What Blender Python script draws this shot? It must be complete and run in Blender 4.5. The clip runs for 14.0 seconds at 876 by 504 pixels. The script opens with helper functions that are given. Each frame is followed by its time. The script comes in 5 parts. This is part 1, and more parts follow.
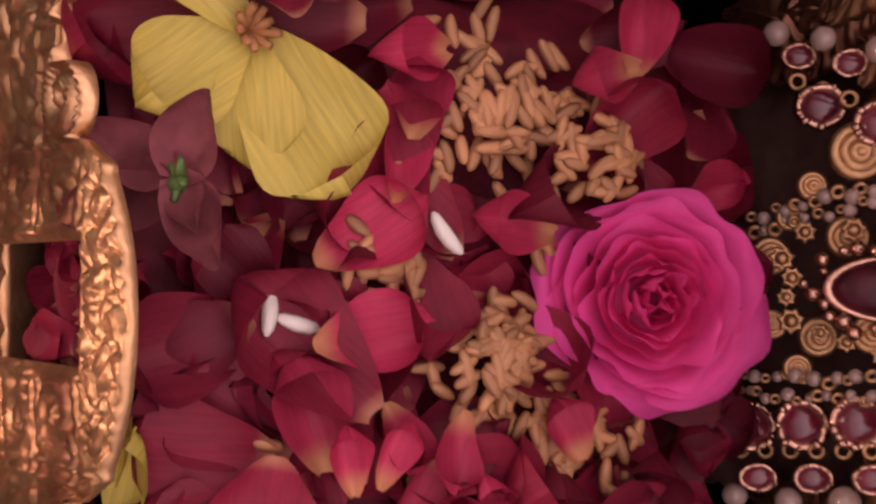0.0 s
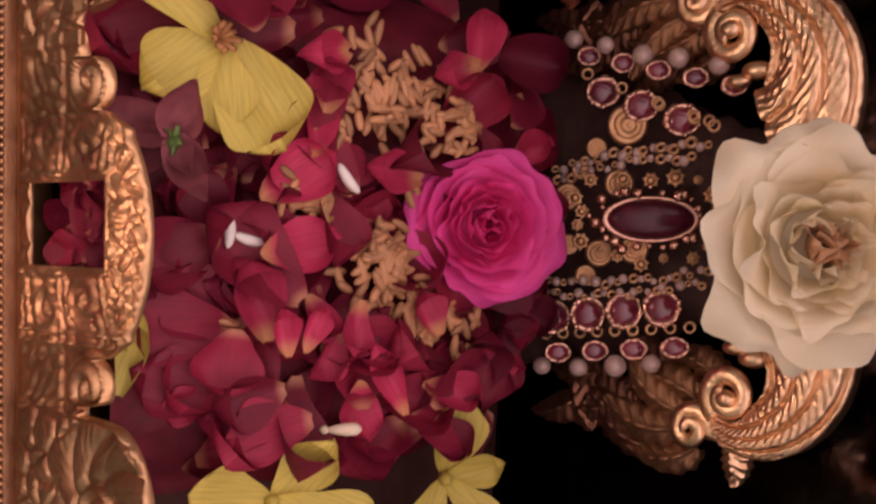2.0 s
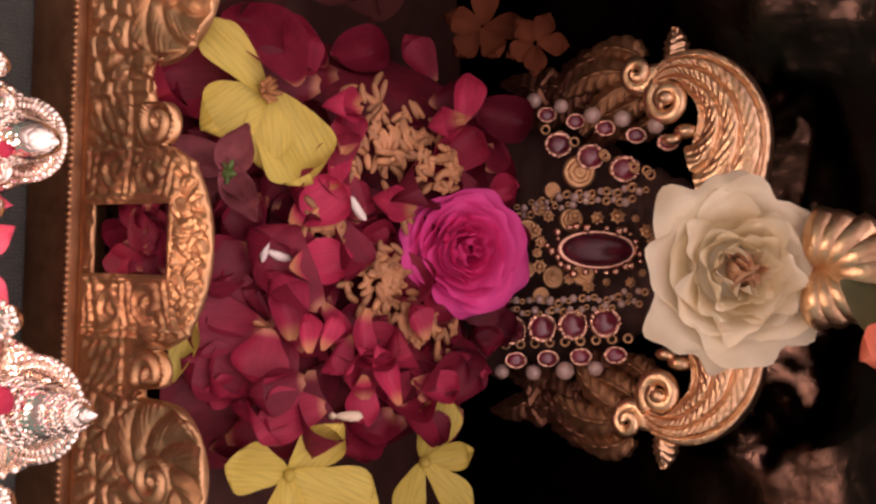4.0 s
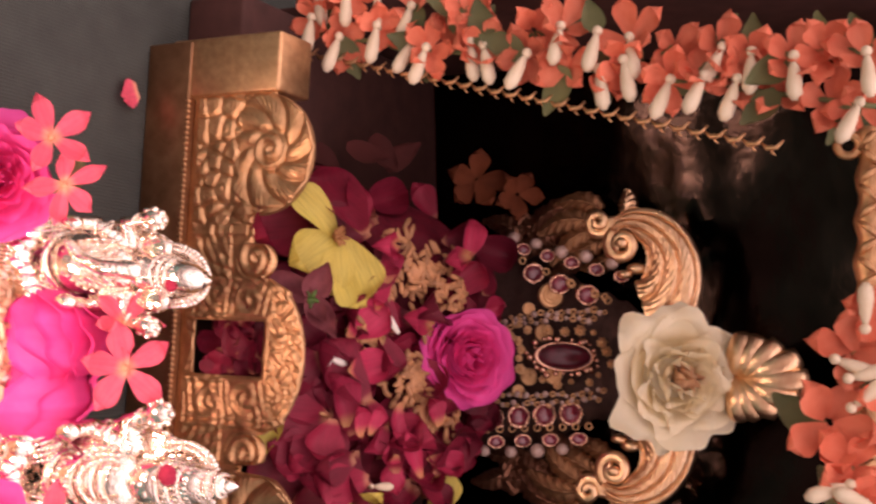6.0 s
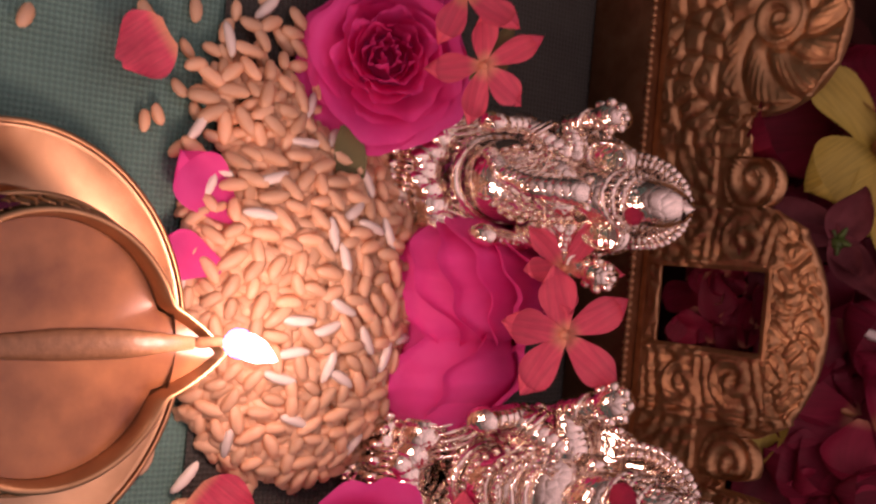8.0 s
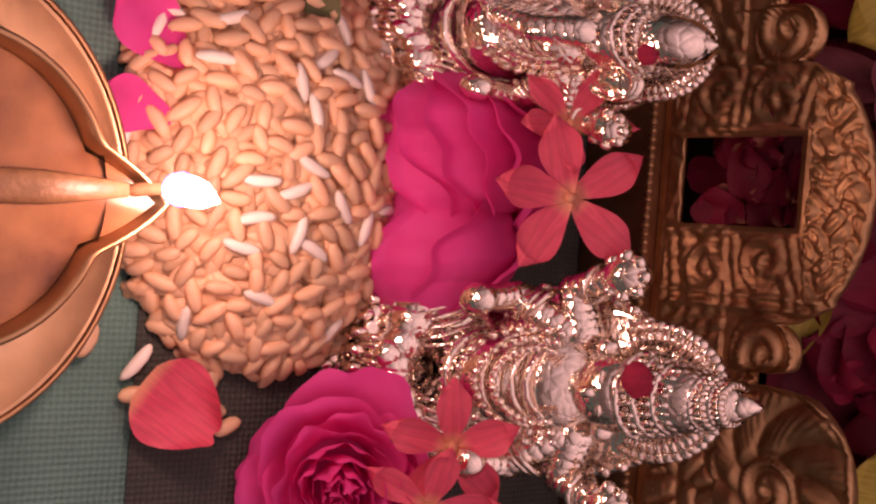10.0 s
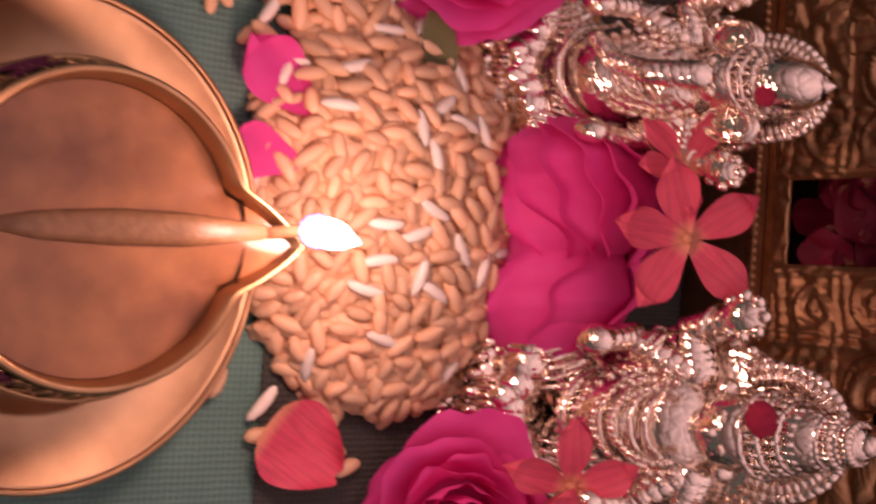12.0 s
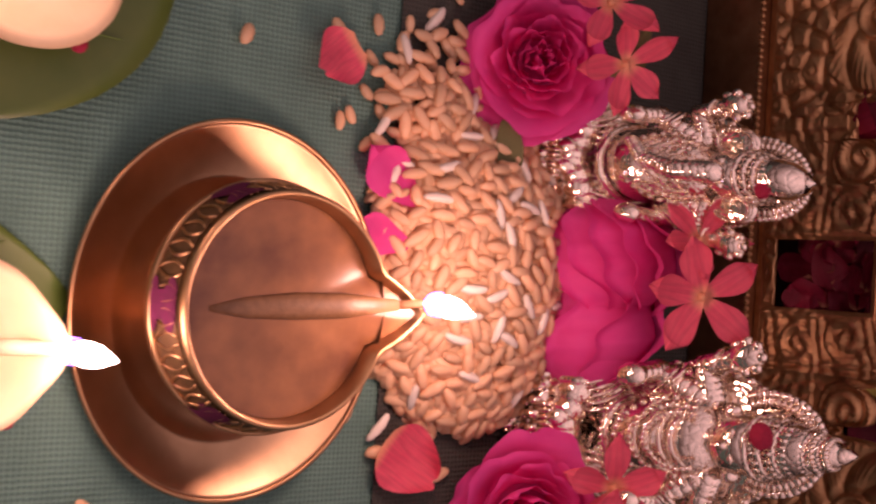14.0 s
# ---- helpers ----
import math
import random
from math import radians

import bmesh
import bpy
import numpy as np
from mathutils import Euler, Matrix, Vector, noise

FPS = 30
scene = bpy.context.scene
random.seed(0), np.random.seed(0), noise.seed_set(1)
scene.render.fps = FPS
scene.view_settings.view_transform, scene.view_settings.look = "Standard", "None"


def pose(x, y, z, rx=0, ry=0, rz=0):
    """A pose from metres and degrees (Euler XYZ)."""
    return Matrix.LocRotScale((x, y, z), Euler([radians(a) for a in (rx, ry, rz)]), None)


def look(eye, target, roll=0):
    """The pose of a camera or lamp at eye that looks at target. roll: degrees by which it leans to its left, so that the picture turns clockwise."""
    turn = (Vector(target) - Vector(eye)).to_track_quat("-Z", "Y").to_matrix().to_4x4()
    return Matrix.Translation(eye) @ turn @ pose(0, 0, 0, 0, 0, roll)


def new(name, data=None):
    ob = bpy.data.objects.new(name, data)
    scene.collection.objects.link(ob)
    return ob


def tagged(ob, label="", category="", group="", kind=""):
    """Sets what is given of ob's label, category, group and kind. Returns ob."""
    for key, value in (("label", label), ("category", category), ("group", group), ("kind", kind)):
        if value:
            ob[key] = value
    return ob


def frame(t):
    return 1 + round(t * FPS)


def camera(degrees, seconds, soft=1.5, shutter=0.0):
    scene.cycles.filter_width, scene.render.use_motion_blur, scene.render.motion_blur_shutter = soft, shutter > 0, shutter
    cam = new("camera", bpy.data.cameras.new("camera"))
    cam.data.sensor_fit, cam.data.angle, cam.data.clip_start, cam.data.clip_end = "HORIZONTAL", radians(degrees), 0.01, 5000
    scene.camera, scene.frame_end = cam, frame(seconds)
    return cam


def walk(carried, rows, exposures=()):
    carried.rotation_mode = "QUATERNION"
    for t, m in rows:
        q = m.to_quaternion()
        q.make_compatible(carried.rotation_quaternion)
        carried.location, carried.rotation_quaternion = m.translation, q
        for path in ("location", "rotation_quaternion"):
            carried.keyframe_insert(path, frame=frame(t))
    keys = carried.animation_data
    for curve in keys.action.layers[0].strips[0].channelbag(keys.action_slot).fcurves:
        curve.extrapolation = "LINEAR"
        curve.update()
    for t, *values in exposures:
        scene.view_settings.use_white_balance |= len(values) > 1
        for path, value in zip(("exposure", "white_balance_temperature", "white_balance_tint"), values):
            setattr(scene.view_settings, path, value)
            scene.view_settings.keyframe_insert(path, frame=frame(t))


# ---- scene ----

cam = camera(39.215, 14.0, soft=2.4, shutter=0.5)
PATH = [
    (0.0, (-0.0045, -0.0929, 0.2863), (-0.0105, 0.0663, 0.0937), 88.71),
    (0.5, (-0.0057, -0.1093, 0.3142), (-0.0033, 0.0518, 0.1231), 91.24),
    (1.0, (-0.0015, -0.1453, 0.3402), (0.0046, 0.0306, 0.1627), 91.55),
    (1.5, (0.0041, -0.1703, 0.3510), (0.0116, 0.0108, 0.1789), 92.14),
    (2.0, (0.0010, -0.1835, 0.3574), (0.0052, 0.0020, 0.1899), 91.42),
    (2.5, (-0.0010, -0.1920, 0.3626), (-0.0031, -0.0035, 0.1983), 90.14),
    (3.0, (-0.0011, -0.2037, 0.3678), (-0.0039, -0.0122, 0.2071), 90.09),
    (3.2, (-0.0004, -0.2109, 0.3708), (-0.0034, -0.0188, 0.2109), 90.18),
    (5.3, (0.0307, -0.3751, 0.3899), (0.0113, -0.1560, 0.2712), 91.16),
    (5.5, (0.0209, -0.3866, 0.3901), (-0.0001, -0.1660, 0.2744), 91.08),
    (6.0, (-0.0004, -0.4207, 0.3888), (-0.0216, -0.2031, 0.2675), 90.01),
    (6.5, (-0.0074, -0.4004, 0.3567), (-0.0203, -0.1929, 0.2179), 91.43),
    (7.0, (-0.0101, -0.3582, 0.3329), (-0.0220, -0.1637, 0.1763), 92.06),
    (7.5, (-0.0098, -0.3301, 0.3078), (-0.0218, -0.1494, 0.1354), 92.36),
    (8.0, (-0.0061, -0.3031, 0.2767), (-0.0084, -0.1391, 0.0881), 94.45),
    (8.5, (0.0037, -0.2770, 0.2646), (0.0022, -0.1150, 0.0742), 94.23),
    (8.7, (0.0086, -0.2685, 0.2592), (0.0098, -0.1082, 0.0674), 94.70),
    (10.8, (0.0241, -0.2614, 0.2514), (0.0257, -0.1053, 0.0561), 94.68),
    (11.0, (0.0260, -0.2596, 0.2468), (0.0258, -0.1054, 0.0501), 93.99),
    (11.5, (0.0302, -0.2620, 0.2436), (0.0284, -0.1076, 0.0470), 93.26),
    (12.0, (0.0245, -0.2795, 0.2489), (0.0175, -0.1303, 0.0485), 91.85),
    (12.5, (0.0216, -0.3086, 0.2677), (0.0136, -0.1621, 0.0653), 91.58),
    (13.0, (0.0140, -0.3252, 0.2852), (0.0050, -0.1779, 0.0834), 90.77),
    (13.5, (0.0082, -0.3306, 0.2928), (0.0019, -0.1795, 0.0938), 91.72),
    (14.0, (0.0069, -0.3570, 0.2951), (0.0029, -0.2014, 0.0994), 92.40),
]
walk(cam, [(t, look(e, a, r)) for t, e, a, r in PATH],
     exposures=((0.0, 1.50, 5600, 24), (3.2, 1.46, 5700, 22), (5.3, 1.82, 5700, 20), (6.5, 1.36, 5700, 22), (7.0, 0.72, 5700, 25), (7.5, 0.22, 5800, 30), (8.0, -0.12, 6200, 44), (11.0, -0.05, 6500, 50), (12.0, -0.14, 6500, 50), (14.0, -0.17, 6500, 50)))

# ---- light: a dim room, two oil-lamp flames ----
world = bpy.data.worlds.new("dim_room")
world.use_nodes = True
wn, wl = world.node_tree.nodes, world.node_tree.links
wco, wsep, wmap, wmix = wn.new("ShaderNodeTexCoord"), wn.new("ShaderNodeSeparateXYZ"), wn.new("ShaderNodeMapRange"), wn.new("ShaderNodeMix")
wmix.data_type = "RGBA"
wmap.inputs[1].default_value, wmap.inputs[2].default_value = 0.12, 0.95
wmix.inputs[6].default_value, wmix.inputs[7].default_value = (0.165, 0.108, 0.083, 1), (1.30, 0.96, 0.80, 1)
wl.new(wco.outputs["Generated"], wsep.inputs[0])
wl.new(wsep.outputs[2], wmap.inputs[0])
wl.new(wmap.outputs[0], wmix.inputs[0])
wl.new(wmix.outputs[2], wn["Background"].inputs[0])
wn["Background"].inputs[1].default_value = 0.70
scene.world = world

FLAME_A = Vector((0.0155, -0.1560, 0.0400))
FLAME_B = Vector((0.0300, -0.2470, 0.0225))
FLAME_C = Vector((-0.0693, -0.2775, 0.0225))


def flame_light(at, watts, size):
    lamp = bpy.data.lights.new("flame_light", "POINT")
    lamp.energy, lamp.color, lamp.shadow_soft_size = watts, (1.0, 0.60, 0.38), size
    new("flame_light", lamp).location = at + Vector((0, 0, 0.0135))


flame_light(FLAME_A, 0.135, 0.0085)
flame_light(FLAME_B, 0.10, 0.010)
flame_light(FLAME_C, 0.075, 0.010)

# ---- materials ----


def mat(name, col, col2=None, rough=0.5, metal=0.0, scale=400.0, bump=0.0, bump_scale=900.0, trans=0.0,
        vary=0.0, spec=0.5, island=False, coat=0.0, stain=0.0, veins=0.0):
    m = bpy.data.materials.new(name)
    m.use_nodes = True
    nt = m.node_tree
    n, ln = nt.nodes, nt.links
    b, out = n["Principled BSDF"], n["Material Output"]
    b.inputs["Roughness"].default_value, b.inputs["Metallic"].default_value = rough, metal
    b.inputs["Specular IOR Level"].default_value = spec
    b.inputs["Coat Weight"].default_value = coat
    co = n.new("ShaderNodeTexCoord")
    no = n.new("ShaderNodeTexNoise")
    no.inputs["Scale"].default_value, no.inputs["Detail"].default_value = scale, 6
    ln.new(co.outputs["Object"], no.inputs["Vector"])
    mix = n.new("ShaderNodeMix")
    mix.data_type = "RGBA"
    ramp = n.new("ShaderNodeMapRange")
    ramp.inputs[1].default_value, ramp.inputs[2].default_value = 0.3, 0.7
    ln.new(no.outputs["Fac"], ramp.inputs[0])
    ln.new(ramp.outputs[0], mix.inputs[0])
    mix.inputs[6].default_value = (*col, 1)
    mix.inputs[7].default_value = (*(col2 or tuple(c * 0.7 for c in col)), 1)
    colour = mix.outputs[2]
    if stain:
        big = n.new("ShaderNodeTexNoise")
        big.inputs["Scale"].default_value, big.inputs["Detail"].default_value = scale * 0.12, 4
        ln.new(co.outputs["Object"], big.inputs["Vector"])
        rg = n.new("ShaderNodeMapRange")
        rg.inputs[1].default_value, rg.inputs[2].default_value = 0.35, 0.7
        rg.inputs[3].default_value, rg.inputs[4].default_value = 1.0, 1.0 - stain
        ln.new(big.outputs["Fac"], rg.inputs[0])
        hv = n.new("ShaderNodeHueSaturation")
        ln.new(rg.outputs[0], hv.inputs["Value"])
        ln.new(colour, hv.inputs["Color"])
        colour = hv.outputs[0]
    if vary:
        src = n.new("ShaderNodeNewGeometry").outputs["Random Per Island"] if island else n.new("ShaderNodeObjectInfo").outputs["Random"]
        vr = n.new("ShaderNodeMapRange")
        vr.inputs[3].default_value, vr.inputs[4].default_value = 1 - vary, 1 + vary * 0.6
        ln.new(src, vr.inputs[0])
        hs = n.new("ShaderNodeHueSaturation")
        ln.new(vr.outputs[0], hs.inputs["Value"])
        ln.new(colour, hs.inputs["Color"])
        colour = hs.outputs[0]
    ln.new(colour, b.inputs["Base Color"])
    if bump:
        bn = n.new("ShaderNodeTexNoise")
        bn.inputs["Scale"].default_value, bn.inputs["Detail"].default_value = bump_scale, 5
        ln.new(co.outputs["Object"], bn.inputs["Vector"])
        bu = n.new("ShaderNodeBump")
        bu.inputs["Strength"].default_value, bu.inputs["Distance"].default_value = bump, 0.0006
        ln.new(bn.outputs["Fac"], bu.inputs["Height"])
        ln.new(bu.outputs[0], b.inputs["Normal"])
    if veins:
        mp, vn, vb = n.new("ShaderNodeMapping"), n.new("ShaderNodeTexNoise"), n.new("ShaderNodeBump")
        mp.inputs["Scale"].default_value = (1100, 70, 70)
        vn.inputs["Scale"].default_value, vn.inputs["Detail"].default_value = 1.0, 3
        ln.new(co.outputs["Object"], mp.inputs["Vector"])
        ln.new(mp.outputs[0], vn.inputs["Vector"])
        vb.inputs["Strength"].default_value, vb.inputs["Distance"].default_value = veins, 0.0005
        ln.new(vn.outputs["Fac"], vb.inputs["Height"])
        if b.inputs["Normal"].links:
            ln.new(b.inputs["Normal"].links[0].from_socket, vb.inputs["Normal"])
        ln.new(vb.outputs[0], b.inputs["Normal"])
        vr2 = n.new("ShaderNodeMapRange")
        vr2.inputs[1].default_value, vr2.inputs[2].default_value, vr2.inputs[3].default_value, vr2.inputs[4].default_value = 0.3, 0.7, 0.82, 1.12
        ln.new(vn.outputs["Fac"], vr2.inputs[0])
        vh = n.new("ShaderNodeHueSaturation")
        ln.new(vr2.outputs[0], vh.inputs["Value"])
        ln.new(colour, vh.inputs["Color"])
        colour = vh.outputs[0]
        ln.new(colour, b.inputs["Base Color"])
    if trans:
        tr = n.new("ShaderNodeBsdfTranslucent")
        ln.new(colour, tr.inputs["Color"])
        ms = n.new("ShaderNodeMixShader")
        ms.inputs[0].default_value = trans
        ln.new(b.outputs[0], ms.inputs[1])
        ln.new(tr.outputs[0], ms.inputs[2])
        ln.new(ms.outputs[0], out.inputs[0])
    return m


def weave_mat(name, col, col2, period):
    m = mat(name, col, col2, rough=0.85, scale=60.0, spec=0.2)
    nt = m.node_tree
    n, ln = nt.nodes, nt.links
    b = n["Principled BSDF"]
    co = n.new("ShaderNodeTexCoord")
    outs = []
    for k, direction in enumerate(("X", "Y")):
        wv = n.new("ShaderNodeTexWave")
        wv.bands_direction = direction
        wv.inputs["Scale"].default_value = 2 * math.pi / (20 * period)
        wv.inputs["Distortion"].default_value = 1.2
        wv.inputs["Detail"].default_value, wv.inputs["Detail Scale"].default_value = 2, 3
        ln.new(co.outputs["Object"], wv.inputs["Vector"])
        outs.append(wv.outputs["Fac"])
    mx = n.new("ShaderNodeMath")
    mx.operation = "ADD"
    ln.new(outs[0], mx.inputs[0])
    ln.new(outs[1], mx.inputs[1])
    bu = n.new("ShaderNodeBump")
    bu.inputs["Strength"].default_value, bu.inputs["Distance"].default_value = 0.6, 0.0004
    ln.new(mx.outputs[0], bu.inputs["Height"])
    ln.new(bu.outputs[0], b.inputs["Normal"])
    old = b.inputs["Base Color"].links[0].from_socket
    mr = n.new("ShaderNodeMapRange")
    mr.inputs[3].default_value, mr.inputs[4].default_value = 0.80, 1.14
    mr.inputs[2].default_value = 2.0
    ln.new(mx.outputs[0], mr.inputs[0])
    hs = n.new("ShaderNodeHueSaturation")
    ln.new(mr.outputs[0], hs.inputs["Value"])
    ln.new(old, hs.inputs["Color"])
    ln.new(hs.outputs[0], b.inputs["Base Color"])
    return m


def glow_mat(name, col, strength):
    m = bpy.data.materials.new(name)
    m.use_nodes = True
    n, ln = m.node_tree.nodes, m.node_tree.links
    n.remove(n["Principled BSDF"])
    em, tr, ad = n.new("ShaderNodeEmission"), n.new("ShaderNodeBsdfTransparent"), n.new("ShaderNodeAddShader")
    em.inputs[0].default_value, em.inputs[1].default_value = (*col, 1), strength
    ln.new(em.outputs[0], ad.inputs[0])
    ln.new(tr.outputs[0], ad.inputs[1])
    ln.new(ad.outputs[0], n["Material Output"].inputs[0])
    return m


M_CLOTH = weave_mat("teal_cotton", (0.118, 0.238, 0.205), (0.090, 0.185, 0.160), 0.0015)
M_BORDER = weave_mat("dark_border_cotton", (0.060, 0.064, 0.055), (0.046, 0.048, 0.042), 0.0015)
M_GOLD = mat("worn_gilt_metal", (0.80, 0.49, 0.25), (0.60, 0.34, 0.16), rough=0.48, metal=1.0, scale=260, bump=0.16, bump_scale=1300, stain=0.35)
# paler gilt for the arch: its lamplit brightness is put into the colour
M_GOLD_LIT = mat("lit_gilt_metal", (1.0, 0.70, 0.43), (0.84, 0.52, 0.29), rough=0.33, metal=1.0, scale=260, bump=0.45, bump_scale=700, stain=0.15)
# darker metals that also stand for shade on the lower arch leaves
M_BRONZE_SHADE = mat("shade_toned_bronze", (0.26, 0.12, 0.07), (0.16, 0.07, 0.04), rough=0.42, metal=0.9, scale=200, bump=0.2, bump_scale=900)
M_GOLD_DULL_SHADE = mat("dull_shaded_gilt", (0.38, 0.20, 0.10), (0.26, 0.13, 0.06), rough=0.46, metal=0.9, scale=160, bump=0.3, bump_scale=800, stain=0.3)
M_BRASS = mat("polished_brass", (0.58, 0.36, 0.19), (0.46, 0.27, 0.135), rough=0.36, metal=1.0, scale=120, bump=0.06, bump_scale=500, stain=0.25)
M_BRASS_SATIN = mat("satin_copper_brass", (0.56, 0.37, 0.22), (0.44, 0.28, 0.16), rough=0.33, metal=1.0, scale=90, bump=0.10, bump_scale=300, stain=0.3)
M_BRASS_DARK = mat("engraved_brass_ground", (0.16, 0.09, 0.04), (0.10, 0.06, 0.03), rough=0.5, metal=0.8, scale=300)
M_SILVER = mat("bright_silver", (0.98, 0.86, 0.75), (0.90, 0.76, 0.65), rough=0.11, metal=1.0, scale=500, bump=0.12, bump_scale=300)
def chase(m):
    # fine worked lines over the cast surface
    n, ln = m.node_tree.nodes, m.node_tree.links
    co, wv, bu = n.new("ShaderNodeTexCoord"), n.new("ShaderNodeTexVoronoi"), n.new("ShaderNodeBump")
    wv.feature = "DISTANCE_TO_EDGE"
    wv.inputs["Scale"].default_value = 330
    ln.new(co.outputs["Object"], wv.inputs["Vector"])
    mr = n.new("ShaderNodeMapRange")
    mr.inputs[2].default_value = 0.22
    ln.new(wv.outputs["Distance"], mr.inputs[0])
    bu.inputs["Strength"].default_value, bu.inputs["Distance"].default_value = 0.18, 0.0006
    ln.new(mr.outputs[0], bu.inputs["Height"])
    b = n["Principled BSDF"]
    ln.new(b.inputs["Normal"].links[0].from_socket, bu.inputs["Normal"])
    ln.new(bu.outputs[0], b.inputs["Normal"])


chase(M_SILVER)
M_RICE = mat("turmeric_rice", (0.95, 0.70, 0.47), (0.92, 0.59, 0.34), rough=0.42, scale=300, vary=0.22, trans=0.38)
M_RICE_STUFF = mat("turmeric_rice_heap", (0.95, 0.69, 0.46), (0.91, 0.58, 0.33), rough=0.42, scale=300, vary=0.22, island=True, trans=0.38)
# heap rice: kumkum tint plus a darker tone for the shade there
M_RICE_STAIN_SHADE = mat("stained_shade_toned_rice", (0.52, 0.26, 0.11), (0.42, 0.18, 0.075), rough=0.5, scale=300, vary=0.35, trans=0.1)
M_RICE_WHITE = mat("white_rice", (0.86, 0.80, 0.72), (0.80, 0.72, 0.62), rough=0.38, scale=300, vary=0.1, trans=0.12)
M_MAGENTA = mat("magenta_rose_petal", (0.90, 0.110, 0.43), (0.84, 0.080, 0.37), rough=0.62, scale=130, bump=0.12, bump_scale=700, trans=0.42, vary=0.08, spec=0.25)
M_IVORY = mat("ivory_rose_petal", (0.96, 0.88, 0.66), (0.93, 0.81, 0.55), rough=0.6, scale=90, bump=0.1, bump_scale=700, trans=0.28, vary=0.06, spec=0.25)
M_IVORY_IN = mat("peach_inner_petal", (0.86, 0.62, 0.40), (0.78, 0.50, 0.30), rough=0.6, scale=120, trans=0.25, spec=0.25)
M_CORAL = mat("coral_pink_petal", (0.82, 0.13, 0.19), (0.76, 0.09, 0.16), rough=0.5, scale=180, bump=0.1, bump_scale=900, trans=0.25, vary=0.08, spec=0.3, veins=0.5)
M_CRIMSON = mat("crimson_rose_petal", (0.28, 0.017, 0.046), (0.20, 0.010, 0.031), rough=0.55, scale=110, bump=0.12, bump_scale=700, trans=0.2, vary=0.50, spec=0.3, veins=0.5)
# dark crimson that paints the shade in the gaps between petals
M_GAP_SHADE = mat("petal_gap_shade", (0.16, 0.010, 0.024), (0.09, 0.006, 0.014), rough=0.6, scale=180, bump=0.4, bump_scale=500, spec=0.3)
M_ROSY = mat("rosy_red_petal", (0.56, 0.045, 0.115), (0.44, 0.026, 0.080), rough=0.55, scale=110, bump=0.12, bump_scale=700, trans=0.25, vary=0.25, spec=0.3, veins=0.5)
M_YELLOW = mat("yellow_trumpet_petal", (0.70, 0.58, 0.12), (0.64, 0.49, 0.08), rough=0.5, scale=70, bump=0.12, bump_scale=500, trans=0.32, vary=0.1, spec=0.3, veins=0.22)
M_TUFT = mat("withered_orange_tuft", (0.42, 0.20, 0.06), (0.26, 0.10, 0.03), rough=0.7, scale=400)
M_PLUM = mat("wilted_plum_petal", (0.21, 0.055, 0.065), (0.11, 0.026, 0.030), spec=0.2, rough=0.65, scale=150, trans=0.1)
M_GREEN = mat("green_leaf", (0.07, 0.14, 0.02), (0.11, 0.17, 0.03), rough=0.45, scale=60, bump=0.2, bump_scale=200, trans=0.12, vary=0.2)
M_VEIN = mat("pale_leaf_vein", (0.13, 0.22, 0.05), (0.10, 0.18, 0.035), rough=0.5, scale=200)
M_OLIVE = mat("olive_fabric_leaf", (0.16, 0.15, 0.05), (0.10, 0.11, 0.04), rough=0.7, scale=90, vary=0.3, trans=0.1)
M_ORANGE = mat("orange_fabric_petal", (0.82, 0.26, 0.15), (0.70, 0.17, 0.085), rough=0.65, scale=150, bump=0.15, bump_scale=1500, trans=0.2, vary=0.25, spec=0.2)
M_BUD = mat("ivory_bud", (0.78, 0.66, 0.48), (0.70, 0.56, 0.38), rough=0.5, scale=200, vary=0.1, trans=0.1)
def claw(m, col, start, end):
    # paler claw where a petal was joined
    n, ln = m.node_tree.nodes, m.node_tree.links
    b = n["Principled BSDF"]
    co, sp, mr, mx = n.new("ShaderNodeTexCoord"), n.new("ShaderNodeSeparateXYZ"), n.new("ShaderNodeMapRange"), n.new("ShaderNodeMix")
    mx.data_type = "RGBA"
    mr.inputs[1].default_value, mr.inputs[2].default_value, mr.inputs[3].default_value, mr.inputs[4].default_value = start, end, 0.6, 0.0
    mr.interpolation_type = "SMOOTHSTEP"
    ln.new(co.outputs["Object"], sp.inputs[0])
    ln.new(sp.outputs[1], mr.inputs[0])
    ln.new(mr.outputs[0], mx.inputs[0])
    ln.new(b.inputs["Base Color"].links[0].from_socket, mx.inputs[6])
    mx.inputs[7].default_value = (*col, 1)
    ln.new(mx.outputs[2], b.inputs["Base Color"])


claw(M_ROSY, (0.72, 0.46, 0.16), 0.0006, 0.0062)
claw(M_CORAL, (0.85, 0.55, 0.25), 0.0002, 0.0045)
claw(M_CRIMSON, (0.62, 0.30, 0.16), 0.0003, 0.0036)
M_RUBY = mat("ruby_glass", (0.20, 0.022, 0.042), (0.10, 0.010, 0.020), rough=0.16, scale=260, coat=0.6, vary=0.3)
M_GARNET = mat("dark_garnet_glass", (0.085, 0.008, 0.018), (0.035, 0.004, 0.008), rough=0.28, scale=200, coat=0.15, spec=0.3)
M_ROSE_GOLD = mat("rose_gold_setting", (0.80, 0.47, 0.34), (0.56, 0.29, 0.20), rough=0.24, metal=1.0, scale=300, bump=0.2, bump_scale=900, stain=0.3)
M_PEARL = mat("pearl", (0.46, 0.32, 0.27), (0.36, 0.24, 0.20), rough=0.12, scale=300, coat=0.4, vary=0.15)
M_STONE = mat("black_stone", (0.085, 0.045, 0.036), (0.060, 0.032, 0.026), rough=0.7, spec=0.15, scale=200, bump=0.4, bump_scale=400)
